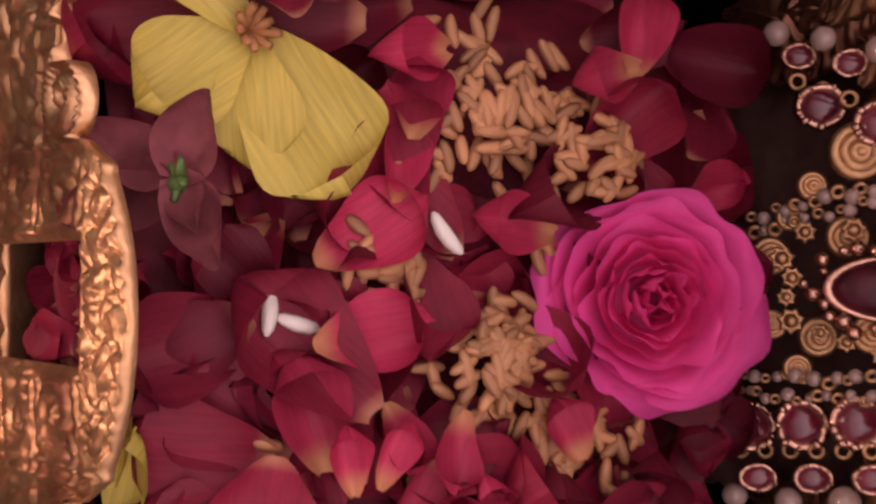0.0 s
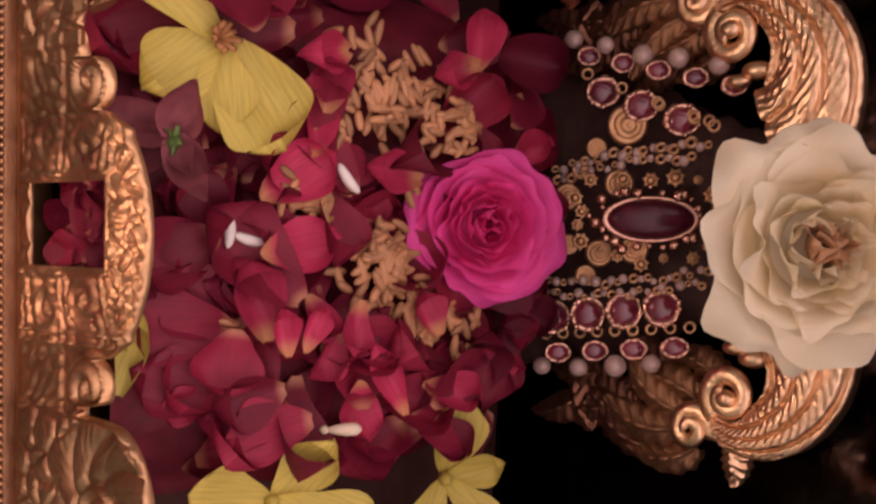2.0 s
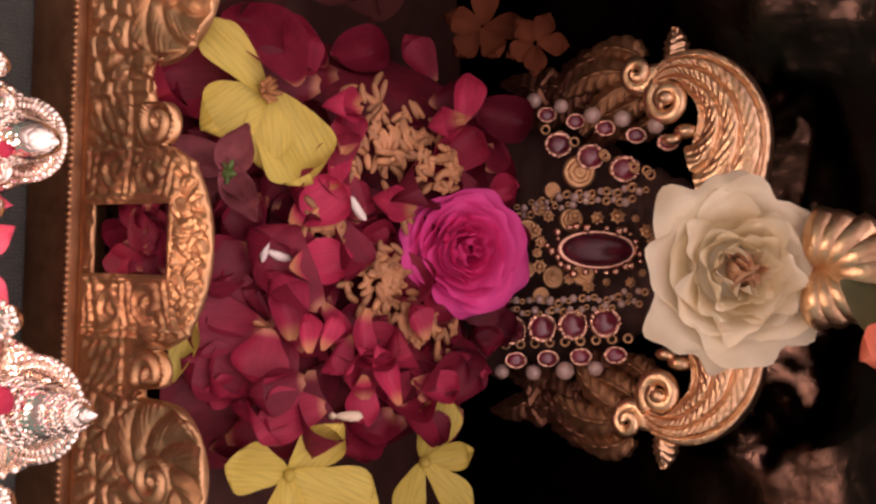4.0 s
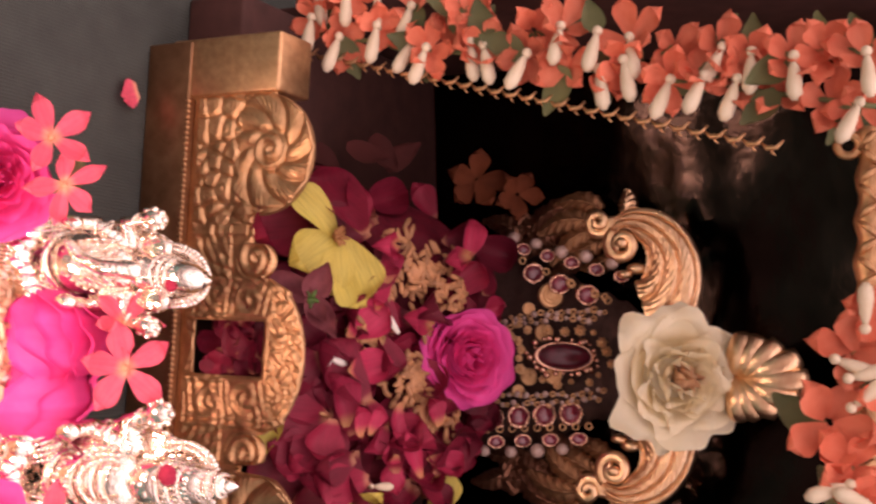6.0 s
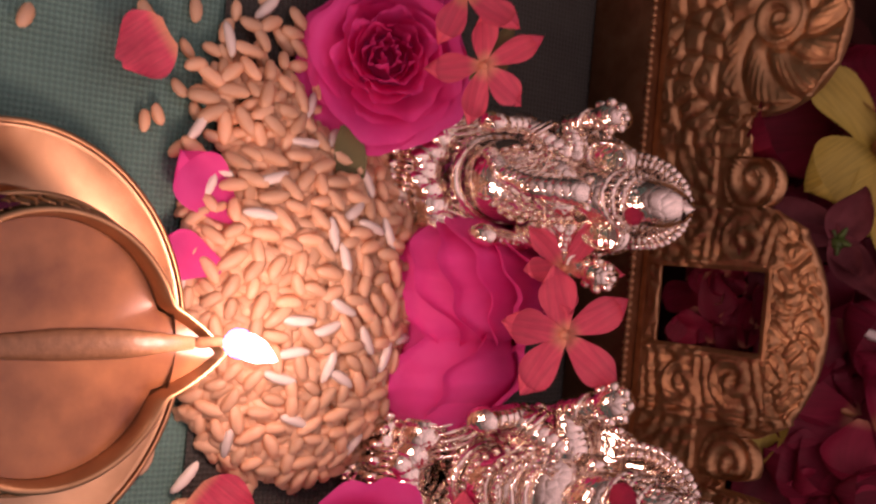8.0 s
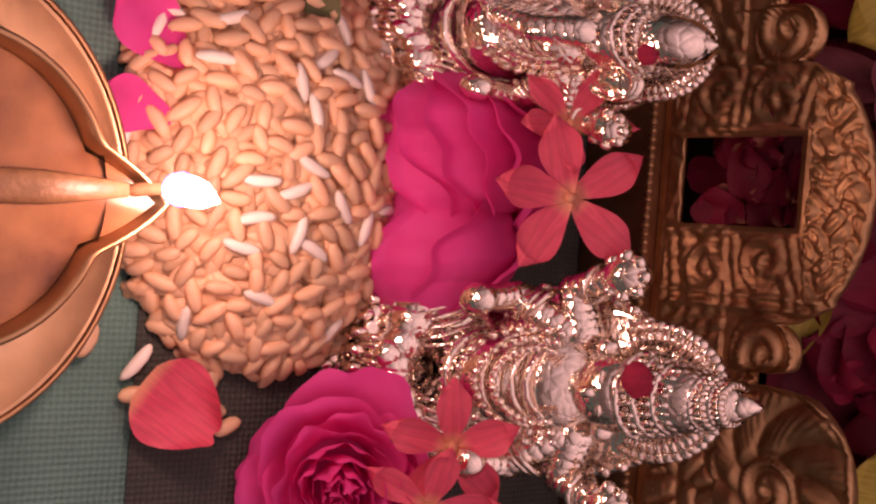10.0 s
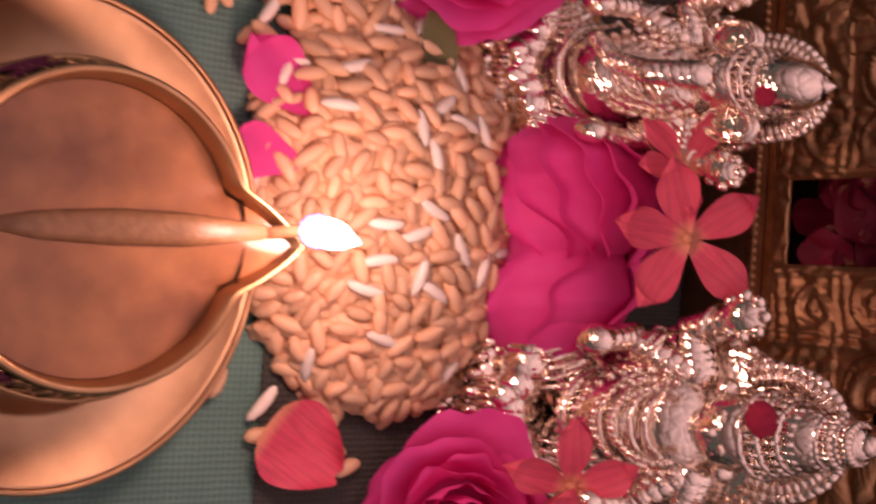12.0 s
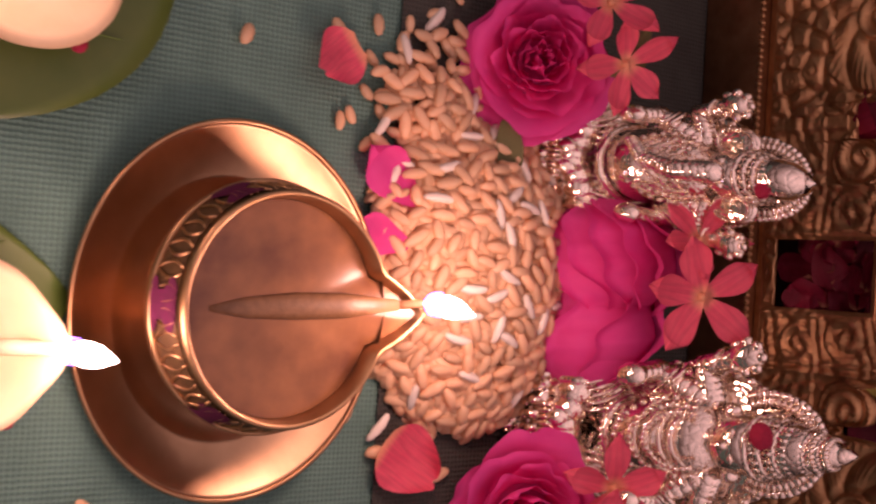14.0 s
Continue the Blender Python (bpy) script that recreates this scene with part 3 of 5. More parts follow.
def carved_rail():
    step, z0, low, high = 0.000585, 0.0265, 0.0345, 0.0718
    nx, rows = 230, (14, 66, 40)
    index, verts, faces = {}, [], []

    def vert(i, j):
        if (i, j) not in index:
            x = i * step
            top = rail_top(x)
            cut = min(high, low + (top - low) * 0.8)
            if j <= rows[0]:
                z = z0 + (low - z0) * j / rows[0]
            elif j <= rows[0] + rows[1]:
                z = low + (cut - low) * (j - rows[0]) / rows[1]
            else:
                z = cut + (top - cut) * (j - rows[0] - rows[1]) / rows[2]
            index[i, j] = len(verts)
            verts.append((x, -rail_relief(x, z), z))
        return index[i, j]
    for i in range(-nx, nx):
        for j in range(sum(rows)):
            if not (-20 <= i < 20 and rows[0] <= j < rows[0] + rows[1]):
                faces.append((vert(i, j), vert(i + 1, j), vert(i + 1, j + 1), vert(i, j + 1)))
    # thickness: borders are carried back
    count = {}
    for f in faces:
        for p, q in zip(f, f[1:] + f[:1]):
            count[p, q] = 1
    back = {}

    def behind(v):
        if v not in back:
            back[v] = len(verts)
            verts.append((verts[v][0], 0.0010, verts[v][2] - 0.0004))
        return back[v]
    for (p, q) in list(count):
        if (q, p) not in count:
            faces.append((q, p, behind(p), behind(q)))
    me = bpy.data.meshes.new("carved_rail")
    me.from_pydata(verts, [], faces)
    for p in me.polygons:
        p.use_smooth = True
    me.materials.append(M_GOLD)
    return me


put("carved_rail", carved_rail(), throne, label="scalloped gilt rail carved with scrolls, scales and leaves")
bm = bmesh.new()
box(bm, (-0.136, -0.0045, 0.0008), (0.136, 0.012, 0.0262), 0.0012)
part("plinth_moulding", bm, M_GOLD_DULL_SHADE, throne)
bead = bmesh.new()
ball(bead, (0, 0, 0), (0.00085, 0.0011, 0.0012), 8, 6)
bead = mesh_of(bead, "bead", M_GOLD)
for k in range(92):
    put("bead", bead, throne, Matrix.Translation((-0.1083 + k * 0.00238, -0.0052, 0.0268)))
for s in (-1, 1):
    bm = bmesh.new()
    box(bm, (min(s * 0.1105, s * 0.137), -0.0035, 0.014), (max(s * 0.1105, s * 0.137), 0.020, 0.0745), 0.0016)
    part("end_block", bm, M_GOLD, throne, "plain smooth gilt end block of the rail")
    bm = bmesh.new()
    tube(bm, [(s * 0.100, 0.083, 0.304), (s * 0.114, 0.110, 0.326), (s * 0.132, 0.140, 0.3460)], 0.0040, 10)
    part("bracket", bm, M_DARKWOOD, throne)
bm = bmesh.new()
box(bm, (-0.1645, 0.0205, 0.0008), (0.1645, 0.2440, 0.034), 0.002)
part("seat", bm, M_DARKWOOD, throne, "dark seat of the throne under the petals")

# top and side boards added to keep room light off the throne back
bm = bmesh.new()
box(bm, (-0.172, 0.132, 0.345), (0.172, 0.245, 0.352), 0.001)
part("canopy_board", bm, M_DARKWOOD, throne)
for s in (-1, 1):
    bm = bmesh.new()
    box(bm, (min(s * 0.165, s * 0.172), 0.070, 0.0008), (max(s * 0.165, s * 0.172), 0.245, 0.3445), 0.001)
    part("side_board", bm, M_DARKWOOD, throne)
bm = bmesh.new()
pts = [(-0.100 + 0.0035 * i, 0.082, 0.303) for i in range(66)]
tube(bm, pts, [0.0058 + 0.0010 * math.sin(i * 1.3) for i in range(66)], 12)
part("cross_bar", bm, M_GOLD, throne, "gilt cross bar carved with leaves")
for i in range(30):
    bm = bmesh.new()
    x = -0.097 + i * 0.0071
    s = 1 if i % 2 else -1
    tube(bm, [(x, 0.0770, 0.303 - 0.004 * s), (x + 0.003, 0.0748, 0.303), (x + 0.0075, 0.0770, 0.303 + 0.0045 * s)], [0.0006, 0.0016, 0.0005], 6)
    part("bar_leaf", bm, M_GOLD, throne)
bm = bmesh.new()
ring(bm, (-0.0915, 0.078, 0.2945), 0.0042, 0.0018, (0, -1, 0.1), 20, 8)
part("bar_curl", bm, M_GOLD, throne)

# ---- silver back sheet, near black to stand for the shade on it ----
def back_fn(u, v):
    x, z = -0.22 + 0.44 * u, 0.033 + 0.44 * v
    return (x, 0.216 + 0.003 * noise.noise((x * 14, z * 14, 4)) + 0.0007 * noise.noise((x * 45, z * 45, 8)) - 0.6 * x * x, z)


back = tagged(put("back_sheet", grid_mesh("back_sheet", back_fn, 70, 70, M_FOIL)), "crumpled silver sheet standing behind the idol, near-black colour standing for shade", "metal sheet")
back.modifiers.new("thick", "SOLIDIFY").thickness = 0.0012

# ---- gilt arch behind the idol ----
arch = thing("gilt_arch", "carved gilt arch with feathered scrolls and a leaf finial", "arch")
AX, AY = -0.0040, 0.158


def wing(s):
    cx, cz = -0.0049 + s * 0.0554, 0.1732

    def P(out, up, dy=0.0):
        return (cx + s * out, AY - dy, cz + up)

    def rim(deg):
        return 0.0138 * math.exp(0.00824 * (110 - deg))

    def loft(u, v):
        deg = 128 - 196 * u
        r0 = 0.0078 + 0.012 * max(0.0, min(1.0, (15 - deg) / 75))
        r1 = max(rim(deg), r0 + 0.001) * (1 - 0.25 * max(0, deg - 108) / 20)
        f = min(1.0, max(0.0, (v - 0.03) / 0.94))
        r = r0 + (r1 - r0) * f
        skirt = 0.0 if 0.02 < v < 0.98 else 1.0
        band = (0.3 + 3.4 * f + 0.55 * math.sin(u * 5.0 + 0.9)) % 1.0
        leaf = (1 - abs(2 * band - 1) ** 6) ** 0.8
        h = 0.0014 + 0.0050 * math.sin(math.pi * (0.12 + 0.80 * f)) ** 0.8 * min(1.0, 0.35 + 2.2 * u) + 0.0030 * leaf + 0.0012 * band
        h += 0.00022 * math.sin(u * (110 + 60 * f) + 9 * band) * leaf + 0.0003 * noise.noise((u * 30, f * 30, s))
        a = math.radians(deg)
        return (cx + s * r * math.sin(a), AY - (h if not skirt else -0.001), cz + r * math.cos(a) * 1.04)
    put("wing_plume", grid_mesh("wing_plume", loft, 130, 64, M_GOLD_LIT), arch, label="gilt plume with carved feather ridges, lamplight put into its colour")
    # curled heart of the plume
    bm = bmesh.new()
    pts = [P(0.0080 * (1 - 0.72 * i / 40) * math.sin(2.2 + i * 0.21), 0.0080 * (1 - 0.72 * i / 40) * math.cos(2.2 + i * 0.21), 0.0040 + 0.0030 * i / 40) for i in range(41)]
    tube(bm, pts, [0.0036 - 0.00003 * i for i in range(41)], 10, 0.65)
    ball(bm, P(0.0005, 0, 0.0068), (0.0030, 0.0026, 0.0034), 12, 8)
    part("scroll", bm, M_GOLD_LIT, arch)
    for (out, up, ln, wd) in ((-0.0120, 0.0070, 0.0050, 0.0030), (-0.0150, 0.0010, 0.0042, 0.0024)):
        bm = bmesh.new()
        ball(bm, P(out, up, 0.003), (wd, 0.0030, ln), 12, 8)
        part("lobe", bm, M_GOLD_LIT, arch)
    bm = bmesh.new()
    pts = [P(0.0112 + 0.0066 * (1 - 0.85 * i / 34) * math.sin(0.4 - i * 0.30), -0.0135 + 0.0066 * (1 - 0.85 * i / 34) * math.cos(0.4 - i * 0.30), 0.003 + 0.003 * i / 34) for i in range(35)]
    tube(bm, pts, [0.0033 - 0.00004 * i for i in range(35)], 10, 0.65)
    part("scroll", bm, M_GOLD_LIT, arch)

    def carved_leaf(out, up, deg, ln, wd, bend, material, lift, label=""):
        """A leaf with a midrib and slanting veins, cut in relief."""
        def fn(u, v):
            a = 2 * u - 1
            d = math.radians(deg) + bend * v
            w = wd * math.sin(math.pi * (0.06 + 0.90 * v ** 0.8)) ** 0.8 * (1 + 0.10 * math.sin(v * 34))
            x, y = ln * v * math.cos(d), ln * v * math.sin(d)
            x, y = x - a * w * math.sin(d), y + a * w * math.cos(d)
            h = lift + 0.0030 * math.sin(math.pi * min(1, v + 0.08)) * (1 - a * a) + 0.0010 * math.exp(-(a / 0.14) ** 2) + 0.0009 * abs(math.sin(v * 17 - abs(a) * 3.5)) ** 0.7
            return P(out + y, up + x, h if abs(a) < 0.97 else lift - 0.002)
        put("carved_leaf", grid_mesh("carved_leaf", fn, 22, 40, material), arch, label=label)
    carved_leaf(0.0130, 0.0000, 78, 0.0150, 0.0050, 0.2, M_GOLD_LIT, 0.001)
    # lower leaves take darker metal in place of the shade on them
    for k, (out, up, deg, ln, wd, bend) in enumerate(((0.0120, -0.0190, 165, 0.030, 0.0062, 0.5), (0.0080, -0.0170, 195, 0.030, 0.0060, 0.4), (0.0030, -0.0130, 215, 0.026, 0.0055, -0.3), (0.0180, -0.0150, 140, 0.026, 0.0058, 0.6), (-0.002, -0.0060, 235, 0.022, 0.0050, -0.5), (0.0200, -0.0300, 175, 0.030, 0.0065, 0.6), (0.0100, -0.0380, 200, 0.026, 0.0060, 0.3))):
        carved_leaf(out, up, deg, ln, wd, bend, M_GOLD_DULL_SHADE if k < 5 else M_BRONZE_SHADE, 0.000 - 0.0012 * k, "gilt leaf with carved veins, shade put into its dull colour")
    # carved fern leaves beside the idol; their dark metal carries the shade
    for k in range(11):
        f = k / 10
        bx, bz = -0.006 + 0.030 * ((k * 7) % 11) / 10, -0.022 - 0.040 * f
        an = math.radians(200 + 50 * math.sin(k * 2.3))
        carved_leaf(bx, bz, math.degrees(an) - 20, 0.024, 0.0058, 0.4, M_BRONZE_SHADE, -0.0085, "carved fern leaf, shade put into its dark colour")


for s in (-1, 1):
    wing(s)


for k in range(9):
    bm = bmesh.new()
    a = math.radians(176 - 172 * k / 8)
    ln = 0.0205 + 0.011 * math.sin(math.pi * k / 8) ** 3
    pts = [(0.0015 + ln * t * math.cos(a) * 0.92 + 0.002 * math.sin(3 * t), 0.152 - 0.004 * math.sin(math.pi * t), 0.2335 + ln * t * math.sin(a)) for t in (i / 10 for i in range(11))]
    tube(bm, pts, [0.0018 + 0.0046 * math.sin(math.pi * (0.05 + 0.72 * i / 10)) for i in range(11)], 12, 0.9)
    part("finial_leaf", bm, M_GOLD_LIT, arch)
bm = bmesh.new()
tube(bm, [(0.0015, 0.2070, 0.034), (0.0015, 0.2070, 0.15), (0.0015, 0.195, 0.205), (0.0015, 0.157, 0.238)], [0.012, 0.010, 0.008, 0.006], 10, 0.5)
for sg in (-1, 1):
    tube(bm, [(0.0015, 0.200, 0.19), (AX + sg * 0.035, 0.180, 0.195), (AX + sg * 0.050, 0.1575, 0.190)], 0.003, 8)
part("arch_stem", bm, M_GOLD_DULL_SHADE, arch)

# ---- dark stone idol under the jewels: one plain shape ----
def idol_fn(u, v):
    a = 2 * math.pi * u
    z = 0.0335 + 0.154 * v
    r = 0.050 * math.sqrt(max(0.0, 1 - max(0, (v - 0.35) / 0.66) ** 2)) * (0.75 + 0.25 * math.sin(math.pi * min(1, v * 1.4)))
    r += 0.0010 * math.sin(v * 90)
    return (-0.005 + 1.15 * r * math.cos(a), 0.186 + 0.42 * r * math.sin(a), z)


tagged(put("stone_idol", grid_mesh("stone_idol", idol_fn, 40, 60, M_STONE, closed_u=True)), "black stone idol seated on the throne behind the petals", "statue")

# ---- jewels on the idol ----
JY = 0.1545
jw = random.Random(17)


def gem_piece(kind, at, size, parent, tall=1.0):
    """A stone in a gold claw bezel, or a pearl, facing the viewer."""
    n = Vector((0, -0.80, 0.60))
    if kind == "pearl":
        bm = bmesh.new()
        ball(bm, Vector(at) + Vector((jw.uniform(-1, 1), jw.uniform(-0.5, 0.5), jw.uniform(-1, 1))) * 0.0009, size * jw.uniform(0.85, 1.15), 14, 10)
        return part("pearl", bm, M_PEARL, parent)
    bm = bmesh.new()
    ring(bm, at, size, size * 0.20, n, 22, 6, tall)
    q = n.to_track_quat("Z", "Y").to_matrix()
    for k in range(9):
        a = 2 * math.pi * (k + jw.uniform(-0.3, 0.3)) / 9
        ball(bm, Vector(at) + q @ Vector((size * 1.04 * math.cos(a), tall * size * 1.04 * math.sin(a), size * 0.16)), size * jw.uniform(0.10, 0.25), 6, 5)
    for v in bm.verts:
        v.co += noise.noise_vector(v.co * 500) * size * 0.10
    bezel = part("bezel", bm, M_ROSE_GOLD, parent)
    bm = bmesh.new()
    ball(bm, Vector(at) - n * size * 0.05, (size * 0.92, size * 0.92 * tall, size * 0.42), 16, 8, q)
    part("stone", bm, M_RUBY, bezel, "dark red cut stone")
    return bezel


def links(pts, r, parent, name="chain_link"):
    for p in pts:
        bm = bmesh.new()
        ring(bm, p, r, r * 0.32, (0, -0.8, 0.6), 10, 5)
        part(name, bm, M_GOLD, parent)


def disc(at, size, parent):
    bm = bmesh.new()
    for k in range(3):
        ring(bm, Vector(at) + Vector((0, -0.0003 * (3 - k), 0)), size * (0.92 - 0.32 * k), size * 0.25, (0, -0.8, 0.6), 18, 6)
    ball(bm, at, size * 0.28, 8, 6)
    part("gold_boss", bm, M_GOLD, parent)


side_a = thing("jewelled_ornament", "gold ornament of ruby drops and pearls hung on the dark idol", "jewellery", group="idol jewellery")
for k in range(3):
    gem_piece("ruby", (-0.0454 + 0.0054 * k, JY, 0.1250 + 0.0150 * k), 0.0045, side_a, 1.15)
for k in range(5):
    gem_piece("ruby", (-0.0580 + 0.0034 * k, JY + 0.001, 0.1185 + 0.0135 * k), 0.0028, side_a, 1.3)
for k in range(5):
    gem_piece("pearl", (-0.0645 + 0.0036 * k, JY, 0.1130 + 0.0135 * k), 0.0032, side_a)
links([(-0.0520 + 0.0028 * k, JY + 0.001, 0.1180 + 0.0068 * k) for k in range(8)], 0.0017, side_a)
links([(-0.0420 + 0.0020 * k, JY + 0.001, 0.1400 + 0.0060 * k) for k in range(5)], 0.0016, side_a)

side_b = thing("jewelled_ornament", "gold ornament of two ruby rows with pearl drops", "jewellery", group="idol jewellery")
for k in range(4):
    gem_piece("ruby", (0.0298 - 0.0017 * k, JY, 0.1056 + 0.0143 * k), 0.0053, side_b, 1.0)
    gem_piece("ruby", (0.0418 - 0.0016 * k, JY, 0.1077 + 0.0152 * k), 0.0030, side_b, 1.35)
    gem_piece("pearl", (0.0475 - 0.0013 * k, JY, 0.1008 + 0.0148 * k), 0.0033, side_b)
links([(0.0360 - 0.0007 * k, JY + 0.001, 0.1020 + 0.0070 * k) for k in range(9)], 0.0016, side_b)

pendant = thing("ruby_pendant", "large oval ruby pendant in a beaded gold setting", "jewellery", group="idol jewellery")
q = Vector((0, -0.8, 0.6)).to_track_quat("Z", "Y").to_matrix()
bm = bmesh.new()
ball(bm, (-0.0035, JY, 0.1440), (0.0064, 0.0142, 0.0040), 24, 10, q)
part("stone", bm, M_GARNET, pendant, "large dark red polished stone")
bm = bmesh.new()
ring(bm, (-0.0035, JY, 0.1440), 0.0069, 0.0007, (0, -0.8, 0.6), 36, 6, 2.12)
part("bezel", bm, M_ROSE_GOLD, pendant)
for k in range(26):
    a = 2 * math.pi * k / 26
    bm = bmesh.new()
    ball(bm, Vector((-0.0035, JY - 0.0008, 0.1440)) + q @ Vector((0.0092 * jw.uniform(0.90, 1.25) * math.cos(a), 0.0172 * jw.uniform(0.92, 1.15) * math.sin(a), jw.uniform(-0.001, 0.001))), jw.uniform(0.0009, 0.0021), 8, 6)
    part("bead", bm, M_ROSE_GOLD, pendant)
for p in ((-0.0340, 0.1360, 0.0058), (-0.0150, 0.1330, 0.0042), (-0.0110, 0.1125, 0.0040), (0.0075, 0.1255, 0.0040), (0.0062, 0.1390, 0.0040), (0.0150, 0.1200, 0.0030), (-0.0200, 0.1180, 0.0028), (-0.0270, 0.1240, 0.0030), (0.0050, 0.1130, 0.0030)):
    disc((p[0], JY - 0.001, p[1]), p[2], pendant)


for k in range(18):
    a = 2 * math.pi * (k + jw.uniform(-0.25, 0.25)) / 18
    w = jw.uniform(1.0, 1.35)
    bm = bmesh.new()
    c = Vector((-0.0035, JY - 0.0004, 0.1420)) + q @ Vector((0.0125 * w * math.cos(a), 0.0200 * w * math.sin(a), jw.uniform(-0.001, 0.001)))
    size = jw.uniform(0.0013, 0.0026)
    ring(bm, c, size * 0.85, size * 0.30, (0, -0.8, 0.6), 21, 6)
    for v in bm.verts:
        d = q.transposed() @ (v.co - c)
        v.co = c + q @ Vector((d.x, d.y, d.z)) * (1 + 0.22 * math.cos(7 * math.atan2(d.y, d.x)))
    ball(bm, c + q @ Vector((0, 0, size * 0.2)), size * 0.70, 8, 6)
    part("rosette", bm, M_GOLD, pendant, "tiny gold rosette")


def strand(name, label, p0, p1, sag, n, r):
    ob = thing(name, label, "jewellery", group="idol jewellery")
    bm = bmesh.new()
    ball(bm, (0, 0, 0), r * 0.8, 12, 8)
    pearl = mesh_of(bm, "pearl", M_PEARL)
    bm = bmesh.new()
    ring(bm, (0, 0, 0), r * 0.6, r * 0.28, (0.4, -0.7, 0.6), 10, 5)
    link = mesh_of(bm, "chain_link", M_GOLD)
    for k in range(n):
        t = k / (n - 1)
        p = Vector(p0).lerp(Vector(p1), t) + Vector((sag * math.sin(math.pi * t) + jw.uniform(-0.0011, 0.0011), -0.0025, jw.uniform(-0.0008, 0.0008)))
        put("pearl" if k % 2 else "chain_link", pearl if k % 2 else link, ob, Matrix.Translation(p) @ Matrix.Scale(jw.uniform(0.8, 1.35), 4))
    return ob


strand("pearl_strand", "strand of small pearls on fine gold links", (-0.0200, JY, 0.1080), (-0.0265, JY, 0.1660), -0.002, 21, 0.0019)
strand("pearl_strand", "strand of small pearls on fine gold links", (-0.0165, JY, 0.1080), (-0.0225, JY, 0.1600), -0.002, 19, 0.0018)
strand("pearl_strand", "strand of small pearls on fine gold links", (0.0172, JY, 0.1060), (0.0120, JY, 0.1660), 0.002, 23, 0.0018)
strand("pearl_strand", "strand of small pearls on fine gold links", (0.0215, JY, 0.1040), (0.0160, JY, 0.1640), 0.002, 23, 0.0016)

# ---- heap of petals and rice behind the rail ----
def heap_z(x, y):
    return 0.0600 + 0.33 * y - 14.0 * max(0, abs(x) - 0.056) ** 1.6 - 1.2 * max(0, y - 0.125) + 0.003 * noise.noise((x * 60, y * 60, 2))


def heap_fn(u, v):
    x, y = -0.085 + 0.170 * u, 0.0100 + 0.150 * v
    return (x, y, max(0.0345, heap_z(x, y) - 0.004) + 0.002 * noise.noise((x * 150, y * 150, 1)))


# mound below the loose petals, its dark colour showing as shaded gaps
tagged(put("petal_heap", grid_mesh("petal_heap", heap_fn, 60, 50, M_GAP_SHADE)), "mound of crimson petals on the throne seat, coloured dark for shaded gaps", "petals", kind="stuff")
UP = Vector((0, -0.33, 1)).normalized()
PETALS = [petal_sheet("rose_petal", 0.024, 0.021, r1, r2, M_CRIMSON, k, 0.10, 12, 10, nt) for k, (r1, r2, nt) in enumerate(((0.16, 0.5, 0.05), (0.22, 0.2, 0.0), (0.10, -0.4, 0.08), (0.28, 0.6, 0.0), (0.18, -0.2, 0.03), (0.32, 0.1, 0.0), (0.24, 0.9, 0.0)))]


def loose_petal(at, normal, spin, size, k, label="single crimson rose petal lying on the heap", group="petals on the heap", mesh=None):
    ob = put("rose_petal", mesh or PETALS[k % len(PETALS)], None, facing(at, normal, spin, size))
    return tagged(ob, label, "petal", group)


def jitter(r, amount, base=UP):
    return (base + Vector((r.uniform(-1, 1), r.uniform(-1, 1), r.uniform(-0.3, 0.6))) * amount).normalized()


pr = random.Random(11)
for k in range(150):
    x, y = pr.gauss(0.004, 0.040), pr.uniform(0.030, 0.150)
    if abs(x) > 0.080 or math.hypot(x - 0.0015, y - 0.106) < 0.020 or math.hypot(x - 0.011, y - 0.078) < 0.009 or math.hypot(x + 0.036, y - 0.082) < 0.012:
        continue
    loose_petal((x, y, heap_z(x, y) + pr.uniform(0.0, 0.006)), jitter(pr, 0.5), pr.uniform(0, 360), pr.uniform(0.75, 1.3), pr.randrange(7))
# the larger petals that lie uppermost
for k, (x, y, spin, size, tilt) in enumerate(((0.004, 0.034, 200, 1.30, 0.2), (0.030, 0.040, 150, 1.30, 0.15), (-0.047, 0.104, 250, 1.05, 0.5), (-0.044, 0.134, 280, 1.35, 0.3), (-0.062, 0.040, 190, 1.70, 0.3),
                                          (0.050, 0.080, 30, 1.20, 0.4), (0.056, 0.106, 60, 1.1, 0.4), (0.028, 0.048, 120, 1.0, 0.8), (0.050, 0.034, 170, 1.2, 0.3), (0.054, 0.054, 200, 1.2, 0.2),
                                          (-0.018, 0.062, 80, 1.2, 0.4), (-0.010, 0.072, 130, 1.1, 0.3), (0.036, 0.062, 20, 1.1, 0.6), (-0.030, 0.098, 20, 1.1, 0.5), (-0.020, 0.120, 330, 1.3, 0.5), (0.058, 0.092, 300, 1.2, 0.5))):
    loose_petal((x, y, heap_z(x, y) + 0.008), jitter(pr, tilt * 0.5), spin, size, k)
for x, y, up, spin, size, k in ((-0.0700, 0.0330, 0.0170, 205, 1.75, 0), (-0.0560, 0.0500, 0.0140, 170, 1.35, 1), (-0.0780, 0.0560, 0.0120, 200, 1.4, 3), (0.0020, 0.0300, 0.0110, 195, 1.35, 4), (0.0290, 0.0350, 0.0110, 165, 1.3, 1)):
    loose_petal((x, y, heap_z(x, y) + up), (0.1, -0.50, 0.85), spin, size, k)
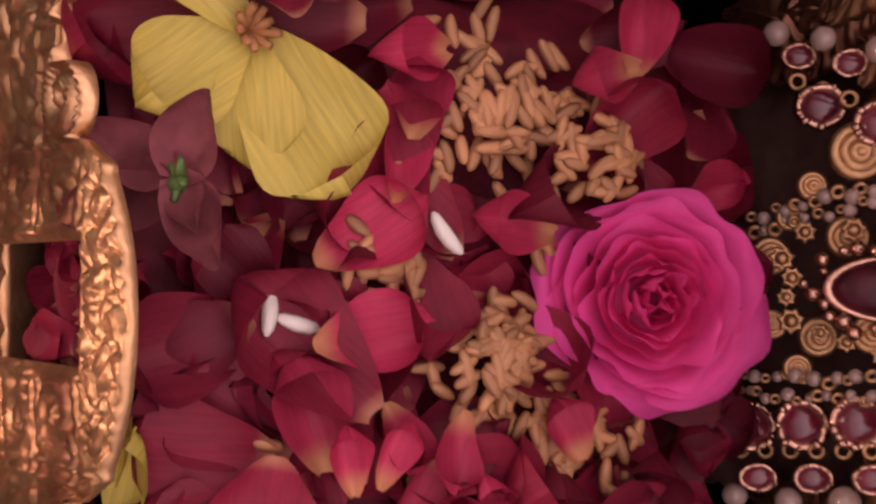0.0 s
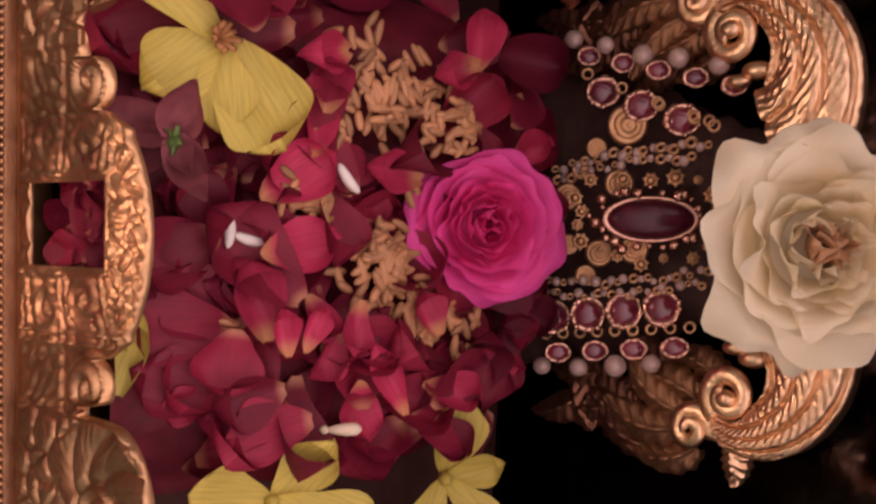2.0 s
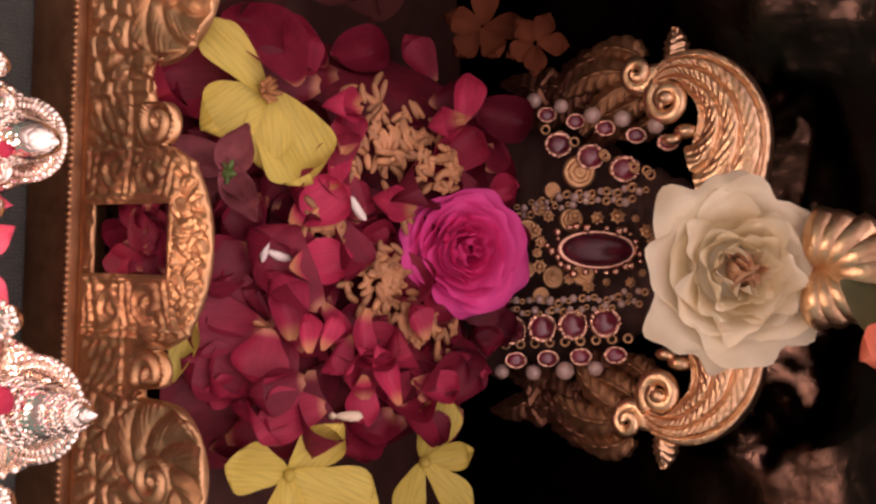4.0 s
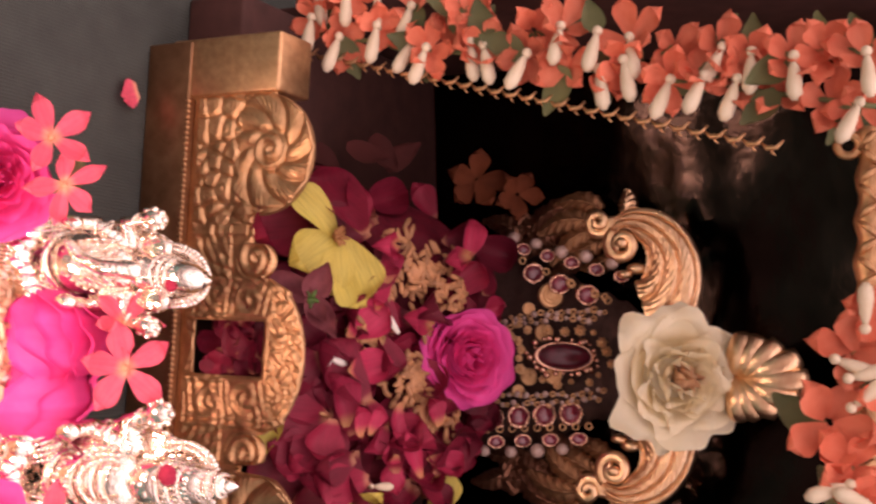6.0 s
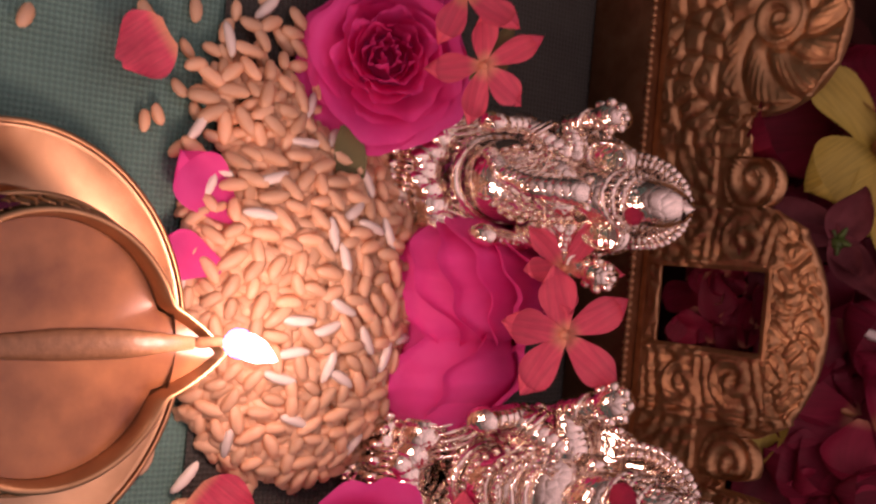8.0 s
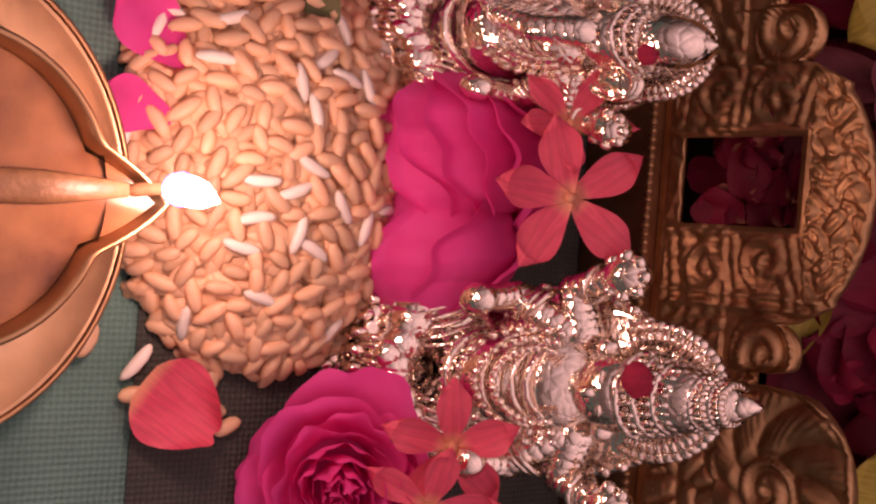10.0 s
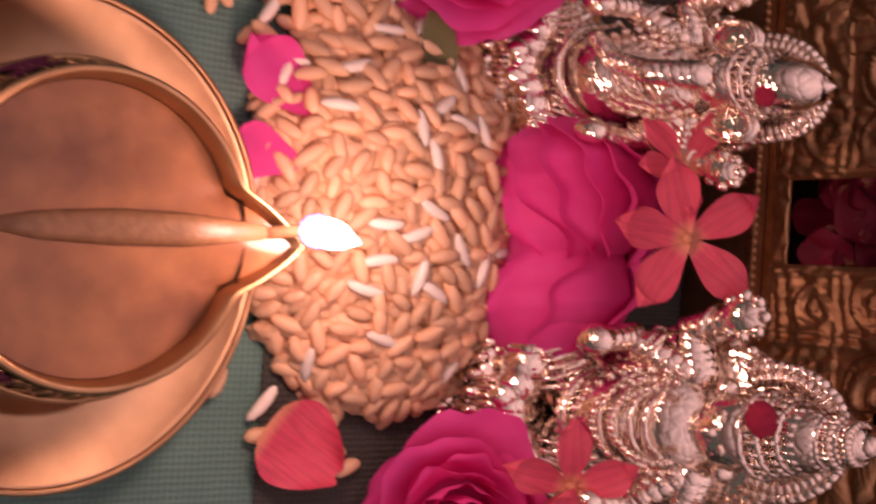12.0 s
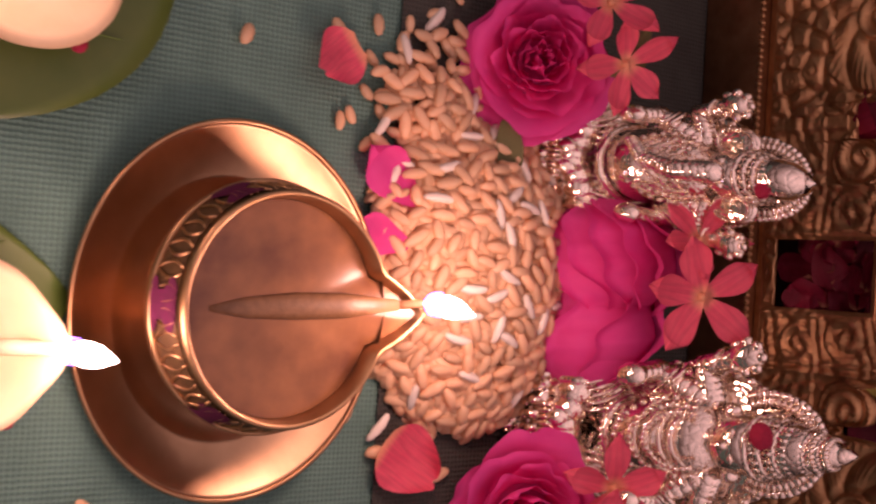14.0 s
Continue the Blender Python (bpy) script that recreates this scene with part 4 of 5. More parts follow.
for k, (b, t, wd, up, red) in enumerate((((0.0215, 0.0518), (-0.0060, 0.0250), 0.031, 0.013, 0), ((0.0286, 0.0331), (0.0480, 0.0310), 0.027, 0.013, 0), ((0.0370, 0.0464), (0.0225, 0.0440), 0.011, 0.018, 1),
                                        ((0.0360, 0.0510), (0.0230, 0.0580), 0.010, 0.017, 1), ((0.0460, 0.0480), (0.0515, 0.0280), 0.022, 0.014, 0), ((-0.0500, 0.1065), (-0.0450, 0.0900), 0.016, 0.016, 1),
                                        ((-0.0320, 0.1220), (-0.0500, 0.1400), 0.028, 0.012, 0), ((-0.0330, 0.0590), (-0.0500, 0.0600), 0.018, 0.014, 1), ((-0.0145, 0.0910), (-0.0180, 0.0720), 0.017, 0.013, 1),
                                        ((-0.0070, 0.0420), (-0.0210, 0.0640), 0.022, 0.012, 1), ((0.0540, 0.0720), (0.0340, 0.0710), 0.024, 0.013, 0), ((0.0560, 0.0830), (0.0330, 0.0720), 0.012, 0.017, 1),
                                        ((0.0540, 0.0930), (0.0370, 0.1130), 0.021, 0.014, 0), ((0.0210, 0.0680), (0.0380, 0.0650), 0.014, 0.016, 1), ((0.0330, 0.0960), (0.0190, 0.0900), 0.014, 0.013, 1),
                                        ((0.0560, 0.0560), (0.0600, 0.0320), 0.024, 0.013, 0), ((-0.0505, 0.0275), (-0.0800, 0.0330), 0.037, 0.031, 0), ((-0.0560, 0.0360), (-0.0740, 0.0480), 0.024, 0.024, 0), ((-0.0630, 0.0560), (-0.0800, 0.0600), 0.022, 0.014, 0))):
    p0, p1 = Vector((*b, heap_z(*b) + up)), Vector((*t, heap_z(*t) + up))
    me = petal_sheet("rose_petal", (p1 - p0).length, wd, 0.16 + 0.14 * red, 0.25, M_ROSY if red else M_CRIMSON, 900 + k, 0.08, 12, 14, 0.04)
    tagged(put("rose_petal", me, None, petal_at(p0, p1, jitter(pr, 0.25))), "rosy red petal with a yellow claw on the heap" if red else "broad crimson rose petal lying uppermost on the heap", "petal", "petals on the heap")
ROSY = [petal_sheet("rose_petal", 0.022, 0.018, c, u, M_ROSY, 500 + k, 0.10, 12, 12, nt) for k, (c, u, nt) in enumerate(((0.26, 0.3, 0.06), (0.34, -0.3, 0.0), (0.20, 0.7, 0.04)))]
for k, (x, y, up, spin, size) in enumerate(((-0.0480, 0.1060, 0.0150, 75, 0.95), (-0.0520, 0.0680, 0.0130, 160, 0.90), (0.0080, 0.0400, 0.0120, 20, 1.15), (0.0330, 0.0440, 0.0120, 100, 1.15), (0.0300, 0.0660, 0.0130, 190, 0.80), (0.0440, 0.0700, 0.0120, 240, 0.95),
                                           (-0.0200, 0.0560, 0.0120, 140, 0.80), (0.0480, 0.0920, 0.0120, 10, 0.9), (-0.0240, 0.1200, 0.0120, 300, 0.85), (0.0200, 0.0560, 0.0120, 330, 0.75))):
    loose_petal((x, y, heap_z(x, y) + up), jitter(pr, 0.3), spin, size, 0, "rosy red petal with a yellow claw on the heap", "rosy petals", ROSY[k % 3])
for k in range(22):      # petals glimpsed through the opening of the rail
    loose_petal((pr.uniform(-0.013, 0.013), 0.0085 + 0.006 * pr.random(), pr.uniform(0.036, 0.068)), (pr.uniform(-0.5, 0.5), -1, pr.uniform(-0.2, 0.9)), pr.uniform(0, 360), pr.uniform(0.5, 0.8), k,
                "crimson petal heaped behind the rail opening", "petals behind the opening")

heap_rice = thing("scattered_rice", "turmeric rice scattered over the rose petals, darkened for kumkum stain and shade", "rice")
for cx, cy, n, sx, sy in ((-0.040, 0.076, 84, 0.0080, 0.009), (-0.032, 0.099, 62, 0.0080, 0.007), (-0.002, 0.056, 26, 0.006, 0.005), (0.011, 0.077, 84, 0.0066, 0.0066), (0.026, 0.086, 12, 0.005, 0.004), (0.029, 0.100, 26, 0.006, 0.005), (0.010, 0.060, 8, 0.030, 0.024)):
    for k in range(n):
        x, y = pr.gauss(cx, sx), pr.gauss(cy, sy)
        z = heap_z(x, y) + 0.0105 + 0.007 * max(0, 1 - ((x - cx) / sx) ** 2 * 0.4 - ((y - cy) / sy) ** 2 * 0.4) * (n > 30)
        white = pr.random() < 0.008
        put("grain", pr.choice(GRAINS_WHITE if white else GRAINS_STAIN_SHADE), heap_rice, grain_pose((x, y, z), UP, pr))
for x, y in ((-0.0140, 0.067), (0.004, 0.039), (0.001, 0.033)):
    put("grain", GRAINS_WHITE[0], heap_rice, facing((x, y, heap_z(x, y) + 0.0125), UP, pr.uniform(0, 360), 1.15))

rose("pink_rose", "open magenta-pink rose lying on the petal heap", facing((-0.0012, 0.1125, 0.1085), (0.02, -0.62, 0.78), 20), 0.0266, 0.0225, 30, M_MAGENTA, 3, group="pink roses", ruffle=0.040, waves=6, wild=0.3)
rose("white_rose", "open ivory-white rose tucked into the gilt arch", facing((0.0040, 0.1400, 0.2050), (0.02, -0.74, 0.66), 70), 0.0338, 0.0265, 30, M_IVORY, 12, M_IVORY_IN, 0.16, ruffle=0.085, waves=6, wild=0.12)


top_bloom = thing("yellow_flower", "wilting yellow trumpet flower with drooping petals among the red ones", "flower", (-0.0507, 0.0240, 0.0885), "yellow flowers")
for k, (tip, wd, nt) in enumerate((((-0.0360, 0.0060, 0.0800), 0.028, 0.0), ((-0.0240, 0.0270, 0.0890), 0.023, 0.04), ((-0.0200, 0.0450, 0.0945), 0.035, 0.14), ((-0.0740, 0.0020, 0.0790), 0.019, 0.0))):
    reach = Vector(tip) - top_bloom.location
    put("petal", petal_sheet("petal", reach.length, wd, 0.10, -0.30, M_YELLOW, 300 + k, 0.06, 12, 14, nt), top_bloom, petal_at((0, 0, 0.0006 * k), reach, (0, -0.5, 0.85)))
bm = bmesh.new()
for k in range(9):
    c, q = math.cos(k * 0.7), math.sin(k * 0.7)
    tube(bm, [(0, 0, 0), (0.003 * c, 0.003 * q, 0.003), (0.0042 * c, 0.0042 * q, 0.0035 + 0.001 * (k % 3))], [0.0011, 0.0010, 0.0008], 6, up=(0.3, 0.1, 1))
part("stamen_tuft", bm, M_TUFT, top_bloom, "withered orange-brown centre")


def broad_bloom(at, normal, size, petals, seed):
    ob = thing("yellow_flower", "broad-petalled pale yellow trumpet flower lying at the edge of the heap", "flower", group="yellow flowers", m=facing(at, normal, 0))
    for k, (spin, ln, wd) in enumerate(petals):
        put("petal", petal_sheet("petal", size * ln, size * wd * 1.12, 0.14, -0.22, M_YELLOW, seed + k, 0.07, 12, 12, 0.05), ob, pose(0, 0, 0, 0, 0, spin) @ pose(0, 0.001, 0, 10 + 4 * k))
    bm = bmesh.new()
    ball(bm, (0, 0, 0.001), (0.0022, 0.0022, 0.003), 10, 6)
    part("centre", bm, M_YELLOW, ob)


broad_bloom((0.080, 0.050, 0.082), (0.15, -0.5, 0.85), 0.035, ((-38, 1.05, 0.80), (35, 0.75, 0.55), (-112, 0.85, 0.60), (150, 0.8, 0.6)), 400)
broad_bloom((0.080, 0.110, 0.096), (0.10, -0.5, 0.85), 0.033, ((70, 0.85, 0.62), (5, 0.60, 0.40), (-55, 0.85, 0.45), (-130, 0.8, 0.5)), 420)
YP = petal_sheet("yellow_petal", 0.026, 0.013, 0.2, 0.4, M_YELLOW, 40, 0.06, 6, 7)
for at, spin, nrm in (((0.034, 0.0095, 0.0690), 80, (0.2, -1, 0.5)), ((0.047, 0.0100, 0.0660), 70, (0.1, -1, 0.6)), ((-0.075, 0.0110, 0.0700), 95, (0, -0.8, 0.7))):
    tagged(put("yellow_petal", YP, None, facing(at, nrm, spin)), "fallen yellow petal tucked behind the rail", "petal", "yellow petals")
plum = thing("plum_flower", "small wilted plum-coloured flower with pointed petals on the rail", "flower", (-0.0226, 0.0120, 0.0860))
for k, (tip, wd) in enumerate((((-0.0385, 0.0140, 0.0930), 0.0130), ((-0.0330, 0.0030, 0.0690), 0.0120), ((-0.0160, 0.0020, 0.0640), 0.0135), ((-0.0050, 0.0140, 0.0990), 0.0115), ((-0.0120, 0.0120, 0.0950), 0.0080))):
    reach = Vector(tip) - plum.location
    put("petal", petal_sheet("petal", reach.length, wd, 0.30, 0.35, M_PLUM, 800 + k, 0.07, 8, 10, 0.0, True), plum, petal_at((0, 0, 0), reach, (0, -0.7, 0.7)))
bm = bmesh.new()
for k in range(5):
    c, q = math.cos(k * 1.26), math.sin(k * 1.26)
    tube(bm, [(0, 0, 0), (0.0016 * c, -0.001, 0.0016 * q + 0.0015), (0.0042 * c, -0.002, 0.0042 * q + 0.002)], [0.0013, 0.0012, 0.0005], 6)
ball(bm, (0.001, -0.001, 0.001), (0.0018, 0.0018, 0.0026), 8, 6)
part("centre", bm, M_GREEN, plum, "green centre of the flower")

# ---- silver idols: one plain mesh each ----
def chainballs(bm, pts, r):
    for p in pts:
        ball(bm, p, r, 7, 5)


def limb(bm, pts, radii):
    for (p, q), (a, b) in zip(zip(pts, pts[1:]), zip(radii, radii[1:])):
        for k in range(6):
            t = k / 5
            ball(bm, Vector(p).lerp(Vector(q), t), a + (b - a) * t, 10, 8)


def silver_idol(name, label, at, slant, tilt, elephant, seed, tall=1.0, broad=1.0):
    r = random.Random(seed)
    bm = bmesh.new()
    # lotus pedestal with ribs
    for rx, z0, z1 in ((0.0260, 0.0, 0.0040), (0.0225, 0.004, 0.0085), (0.0255, 0.0085, 0.0125)):
        for k in range(36):
            a = 2 * math.pi * k / 36
            tube(bm, [(rx * math.cos(a), 0.78 * rx * math.sin(a) - 0.004, z0), (rx * 1.03 * math.cos(a), 0.80 * rx * math.sin(a) - 0.004, (z0 + z1) / 2), (rx * math.cos(a), 0.78 * rx * math.sin(a) - 0.004, z1)], [0.0012, 0.0021, 0.0012], 6, up=(0.3, 0.1, 0.9))
        ball(bm, (0, -0.004, (z0 + z1) / 2), (rx, rx * 0.78, (z1 - z0) * 0.62), 24, 8)
    # folded legs, feet, cloth folds
    for s in (-1, 1):
        limb(bm, [(s * 0.006, 0.002, 0.020), (s * 0.0225, -0.010, 0.0185), (s * -0.004, -0.0195, 0.0165)], [0.0085, 0.0072, 0.0042])
        for k in range(7):
            ring(bm, (s * (0.010 + 0.002 * k), -0.005 - 0.0012 * k, 0.0190), 0.0085 - 0.0002 * k, 0.0006, (s, -0.5, 0), 18, 5)
    for k in range(9):
        ball(bm, (-0.008 + 0.002 * k, -0.0225, 0.0125 + 0.0008 * (k % 2)), (0.0011, 0.0018, 0.0040), 8, 6)
    # body
    belly = 0.0150 if elephant else 0.0105
    ball(bm, (0, -0.002, 0.0340), (belly, belly * 0.92, 0.0145), 22, 16)
    ball(bm, (0, 0.000, 0.0470), (0.0130, 0.0092, 0.0115), 22, 16)
    for k in range(4):
        ring(bm, (0, -0.002, 0.0430 + 0.0030 * k), 0.0118 - 0.0009 * k, 0.0009, (0, -0.45, 0.9), 30, 6)
    for j in range(3):
        chainballs(bm, [((0.0085 + 0.0022 * j) * math.sin(a), -0.0105 - 0.0006 * j - 0.003 * (1 - abs(a) / 1.9), 0.0515 - (0.010 + 0.0045 * j) * math.cos(a)) for a in (-1.9 + 0.19 * k for k in range(21))], 0.00105)
    ring(bm, (0, -0.002, 0.0285), belly * 1.0, 0.0014, (0, -0.1, 1), 30, 6)
    chainballs(bm, [(belly * 1.06 * math.sin(a), -0.002 - belly * math.cos(a), 0.0265) for a in (-1.5 + 0.2 * k for k in range(16))], 0.0012)
    # four arms with what they hold
    for s in (-1, 1):
        limb(bm, [(s * 0.0120, 0.001, 0.0530), (s * 0.0225, 0.000, 0.0510), (s * 0.0255, -0.002, 0.0620)], [0.0046, 0.0038, 0.0031])
        ball(bm, (s * 0.0262, -0.003, 0.0660), (0.0050, 0.0040, 0.0056), 12, 9)
        for k in range(8):
            a = 2 * math.pi * k / 8
            ball(bm, (s * 0.0262 + 0.0046 * math.cos(a), -0.0045, 0.0665 + 0.0046 * math.sin(a)), (0.0017, 0.0014, 0.0017), 7, 5)
        limb(bm, [(s * 0.0125, -0.001, 0.0500), (s * 0.0200, -0.006, 0.0400), (s * 0.0190, -0.0150, 0.0380)], [0.0044, 0.0038, 0.0030])
        ball(bm, (s * 0.0190, -0.0175, 0.0395), (0.0040, 0.0032, 0.0048), 12, 8)
        for z in (0.0445, 0.0420):
            ring(bm, (s * 0.0182, -0.004, z), 0.0045, 0.0008, (s, -0.6, -1), 14, 5)
        ring(bm, (s * 0.0240, -0.001, 0.0570), 0.0042, 0.0008, (0.2, 0, 1), 14, 5)
    # head and crown
    ball(bm, (0, -0.003, 0.0660), (0.0092, 0.0088, 0.0098), 18, 14)
    if elephant:
        for s in (-1, 1):
            ball(bm, (s * 0.0125, -0.001, 0.0650), (0.0062, 0.0020, 0.0080), 14, 10)
            ring(bm, (s * 0.0125, -0.0025, 0.0650), 0.0050, 0.0007, (0, -1, 0), 18, 5, 1.3)
            ball(bm, (s * 0.0045, -0.0105, 0.0665), 0.0013, 8, 6)
        limb(bm, [(0, -0.0110, 0.0635), (0.0005, -0.0160, 0.0540), (-0.0030, -0.0175, 0.0440), (-0.0085, -0.0180, 0.0400)], [0.0050, 0.0040, 0.0032, 0.0022])
        for k in range(9):
            ring(bm, (0.0005 - 0.00035 * k, -0.0125 - 0.0006 * k, 0.0610 - 0.0020 * k), 0.0045 - 0.00014 * k, 0.0004, (0, -0.35, 1), 14, 5)
    else:
        ball(bm, (0, -0.0115, 0.0645), (0.0016, 0.0018, 0.0024), 8, 6)
        for s in (-1, 1):
            ball(bm, (s * 0.0036, -0.0108, 0.0675), (0.0018, 0.0010, 0.0009), 8, 6)
            ball(bm, (s * 0.0095, -0.002, 0.0620), 0.0026, 10, 8)
    top = 0.0925 if elephant else 0.0985
    for k in range(6):
        t = k / 5
        z = 0.0725 + (top - 0.0085 - 0.0725) * t
        rr = 0.0098 - 0.0052 * t
        ring(bm, (0, -0.002, z), rr, 0.0009, (0, -0.08, 1), 26, 6)
        for j in range(22):
            a = 2 * math.pi * j / 22
            tube(bm, [(rr * 0.95 * math.cos(a), -0.002 + rr * 0.95 * math.sin(a), z), (rr * 0.93 * math.cos(a), -0.002 + rr * 0.93 * math.sin(a), z + 0.0030)], [0.0010, 0.0006], 5, up=(0.2, 0.3, 0.5))
    ball(bm, (0, -0.002, 0.0800), (0.0078, 0.0078, 0.0110), 18, 12)
    ball(bm, (0, -0.002, top - 0.0065), (0.0042, 0.0042, 0.0034), 14, 9)
    tube(bm, [(0, -0.002, top - 0.006), (0, -0.002, top - 0.003), (0, -0.002, top)], [0.0034, 0.0028, 0.0004], 10, up=(0, 1, 0))
    # fringed halo plate behind the head
    for k in range(30):
        a = math.radians(-112 + 224 * k / 29)
        p = (0.0150 * math.sin(a), 0.0065, 0.0680 + 0.0165 * math.cos(a))
        ball(bm, p, (0.0017, 0.0014, 0.0017), 7, 5)
        tube(bm, [(0.0105 * math.sin(a), 0.0060, 0.0680 + 0.0115 * math.cos(a)), (0.0145 * math.sin(a), 0.0065, 0.0680 + 0.0158 * math.cos(a))], [0.0009, 0.0013], 5)
    ball(bm, (0, 0.0075, 0.0670), (0.0140, 0.0014, 0.0155), 24, 12)
    ball(bm, (0, 0.0085, 0.0420), (0.0235, 0.0034, 0.0340), 24, 14)
    for k in range(40):
        a = 2 * math.pi * k / 40
        ball(bm, (0.0225 * math.sin(a), 0.0068, 0.0420 + 0.0325 * math.cos(a)), (0.0016, 0.0014, 0.0016), 6, 5)
    for v in bm.verts:
        n = noise.noise_vector(v.co * 420 + Vector((seed, 0, 0)))
        v.co += n * 0.00035
        v.co.z *= tall
        v.co.x *= broad
        v.co.y += slant * v.co.z
        v.co.x += tilt * v.co.z
    me = mesh_of(bm, name, M_SILVER)
    return tagged(put(name, me, None, Matrix.Translation(at)), label, "statue", "silver idols")


silver_idol("silver_idol", "small bright silver seated idol with a broad crowned head", (-0.0335, -0.0700, 0.0015), 0.24, 0.10, True, 1, 0.90, 0.80)
silver_idol("silver_idol", "small bright silver seated idol with a tall pointed crown", (0.0545, -0.0690, 0.0015), 0.24, -0.03, False, 2)


def dab(at, size, label):
    bm = bmesh.new()
    ball(bm, (0, 0, 0), (size, size * 0.85, size * 0.35), 14, 8)
    for v in bm.verts:
        v.co += noise.noise_vector(v.co * 900) * size * 0.2
    tagged(part("kumkum_dab", bm, M_KUMKUM, None, m=facing(at, (0, -0.8, 0.6), 20)), label, "kumkum", "kumkum dabs")


dab((-0.0225, -0.0620, 0.0735), 0.0026, "dark red kumkum dab on the silver idol's brow")
dab((0.0480, -0.0635, 0.0790), 0.0040, "dark red kumkum dab on the silver idol's face")

# ---- roses and small flowers before the rail ----
rose("pink_rose", "open magenta-pink rose lying on the cloth", facing((-0.0600, -0.0990, 0.0140), (0.06, -0.55, 0.83), 130), 0.0262, 0.0225, 26, M_MAGENTA, 21, group="pink roses", ruffle=0.045, waves=7, wild=0.25)
folded_rose("pink_rose", "half-open magenta-pink rose lying on its side by the rice", (0.0100, -0.0705, 0.0175), M_MAGENTA, 37, "pink roses")
rose("pink_rose", "open magenta-pink rose lying on the cloth", facing((0.0790, -0.0950, 0.0150), (0.08, -0.50, 0.85), 250), 0.0262, 0.0225, 25, M_MAGENTA, 44, group="pink roses", ruffle=0.045, waves=7, wild=0.25)


def coral(at, normal, spin, size, seed):
    return blossom("coral_flower", "small coral-pink five-petalled flower laid on a rose", facing(at, normal, spin), size, 5, M_CORAL, seed, M_CORAL, open_up=0.22, width=0.62, tube_len=size * 0.5, group="coral flowers")


coral((0.0095, -0.0650, 0.0560), (0.10, -0.55, 0.82), 20, 0.0200, 51)
coral((-0.0075, -0.0640, 0.0530), (-0.35, -0.30, 0.85), 100, 0.0150, 52)
coral((-0.0740, -0.1000, 0.0450), (-0.15, -0.45, 0.85), 50, 0.0165, 53)
coral((-0.0580, -0.0900, 0.0430), (0.20, -0.35, 0.85), 10, 0.0155, 54)
coral((0.0690, -0.0800, 0.0390), (0.10, -0.50, 0.85), 10, 0.0180, 55)
coral((0.0830, -0.0840, 0.0370), (0.20, -0.50, 0.85), 60, 0.0160, 56)
LEAF = petal_sheet("leaf", 0.030, 0.011, 0.12, -0.3, M_OLIVE, 60, 0.04, 6, 8, 0.0, True)
for at, spin, nrm in (((-0.052, -0.083, 0.033), 30, (0.6, -0.4, 0.6)), ((-0.040, -0.112, 0.0170), 250, (0.2, -0.3, 0.9))):
    tagged(put("rose_leaf", LEAF, None, facing(at, nrm, spin, 0.8)), "narrow olive-green leaf beside the pink rose", "leaf", "rose leaves")

# ---- rice mound ----
MX, MY = 0.0060, -0.1110


def mound_z(x, y):
    r2 = ((x - MX) / 0.052) ** 2 + ((y - MY) / 0.042) ** 2
    return max(0.0205 * max(0.0, 1 - r2) ** 0.85, 0.0085 * math.exp(-((x + 0.041) / 0.013) ** 2 - ((y + 0.128) / 0.014) ** 2))


def mound_normal(x, y):
    e = 0.001
    return Vector(((mound_z(x - e, y) - mound_z(x + e, y)) / (2 * e), (mound_z(x, y - e) - mound_z(x, y + e)) / (2 * e), 1)).normalized()


rice_heap = thing("rice_heap", "heap of turmeric-yellow rice grains with a few white ones", "rice")
rr = random.Random(5)
verts, faces = [], []
shapes = [grain_verts(0.0072 * (0.78 + 0.08 * k), 0.0033 + 0.0001 * k, k) for k in range(6)]
tops = []
for k in range(9000):
    if len(tops) == 298:
        break
    a, w = rr.uniform(0, 2 * math.pi), math.sqrt(rr.random())
    x, y = MX + 0.051 * w * math.cos(a), MY + 0.041 * w * math.sin(a)
    if k % 14 == 0:
        x, y = rr.gauss(-0.041, 0.009), rr.gauss(-0.128, 0.009)
    if any((x - t[0]) ** 2 + (y - t[1]) ** 2 < 0.0043 ** 2 for t in tops):
        continue
    tops.append((x, y))
    n = (mound_normal(x, y) + Vector((rr.uniform(-1, 1), rr.uniform(-1, 1), 0)) * 0.10).normalized()
    put("grain", rr.choice(GRAINS_WHITE if rr.random() < 0.17 else GRAINS), rice_heap, facing(Vector((x, y, mound_z(x, y) + 0.0034)), n, rr.uniform(0, 360)))
for k in range(1400):
    a, w = rr.uniform(0, 2 * math.pi), math.sqrt(rr.random())
    x, y = MX + 0.052 * w * math.cos(a), MY + 0.042 * w * math.sin(a)
    if k % 12 == 0:
        x, y = rr.gauss(-0.042, 0.010), rr.gauss(-0.130, 0.010)
    m = grain_pose((x, y, mound_z(x, y) + 0.0016), mound_normal(x, y), rr, rr.uniform(-0.0014, 0.0004))
    v, f = shapes[k % 6]
    base = len(verts)
    verts += [tuple(m @ Vector(p)) for p in v]
    faces += [tuple(i + base for i in q2) for q2 in f]
me = bpy.data.meshes.new("packed_rice")
me.from_pydata(verts, [], faces)
for p in me.polygons:
    p.use_smooth = True
me.materials.append(M_RICE_STUFF)
tagged(put("packed_rice", me, rice_heap), kind="stuff")


def core_fn(u, v):
    a = 2 * math.pi * u
    x, y = MX + 0.051 * v * math.cos(a), MY + 0.041 * v * math.sin(a)
    return (x, y, max(0.0007, mound_z(x, y) + 0.0009))


put("heap_core", grid_mesh("heap_core", core_fn, 40, 12, M_RICE_STUFF, closed_u=True), rice_heap)

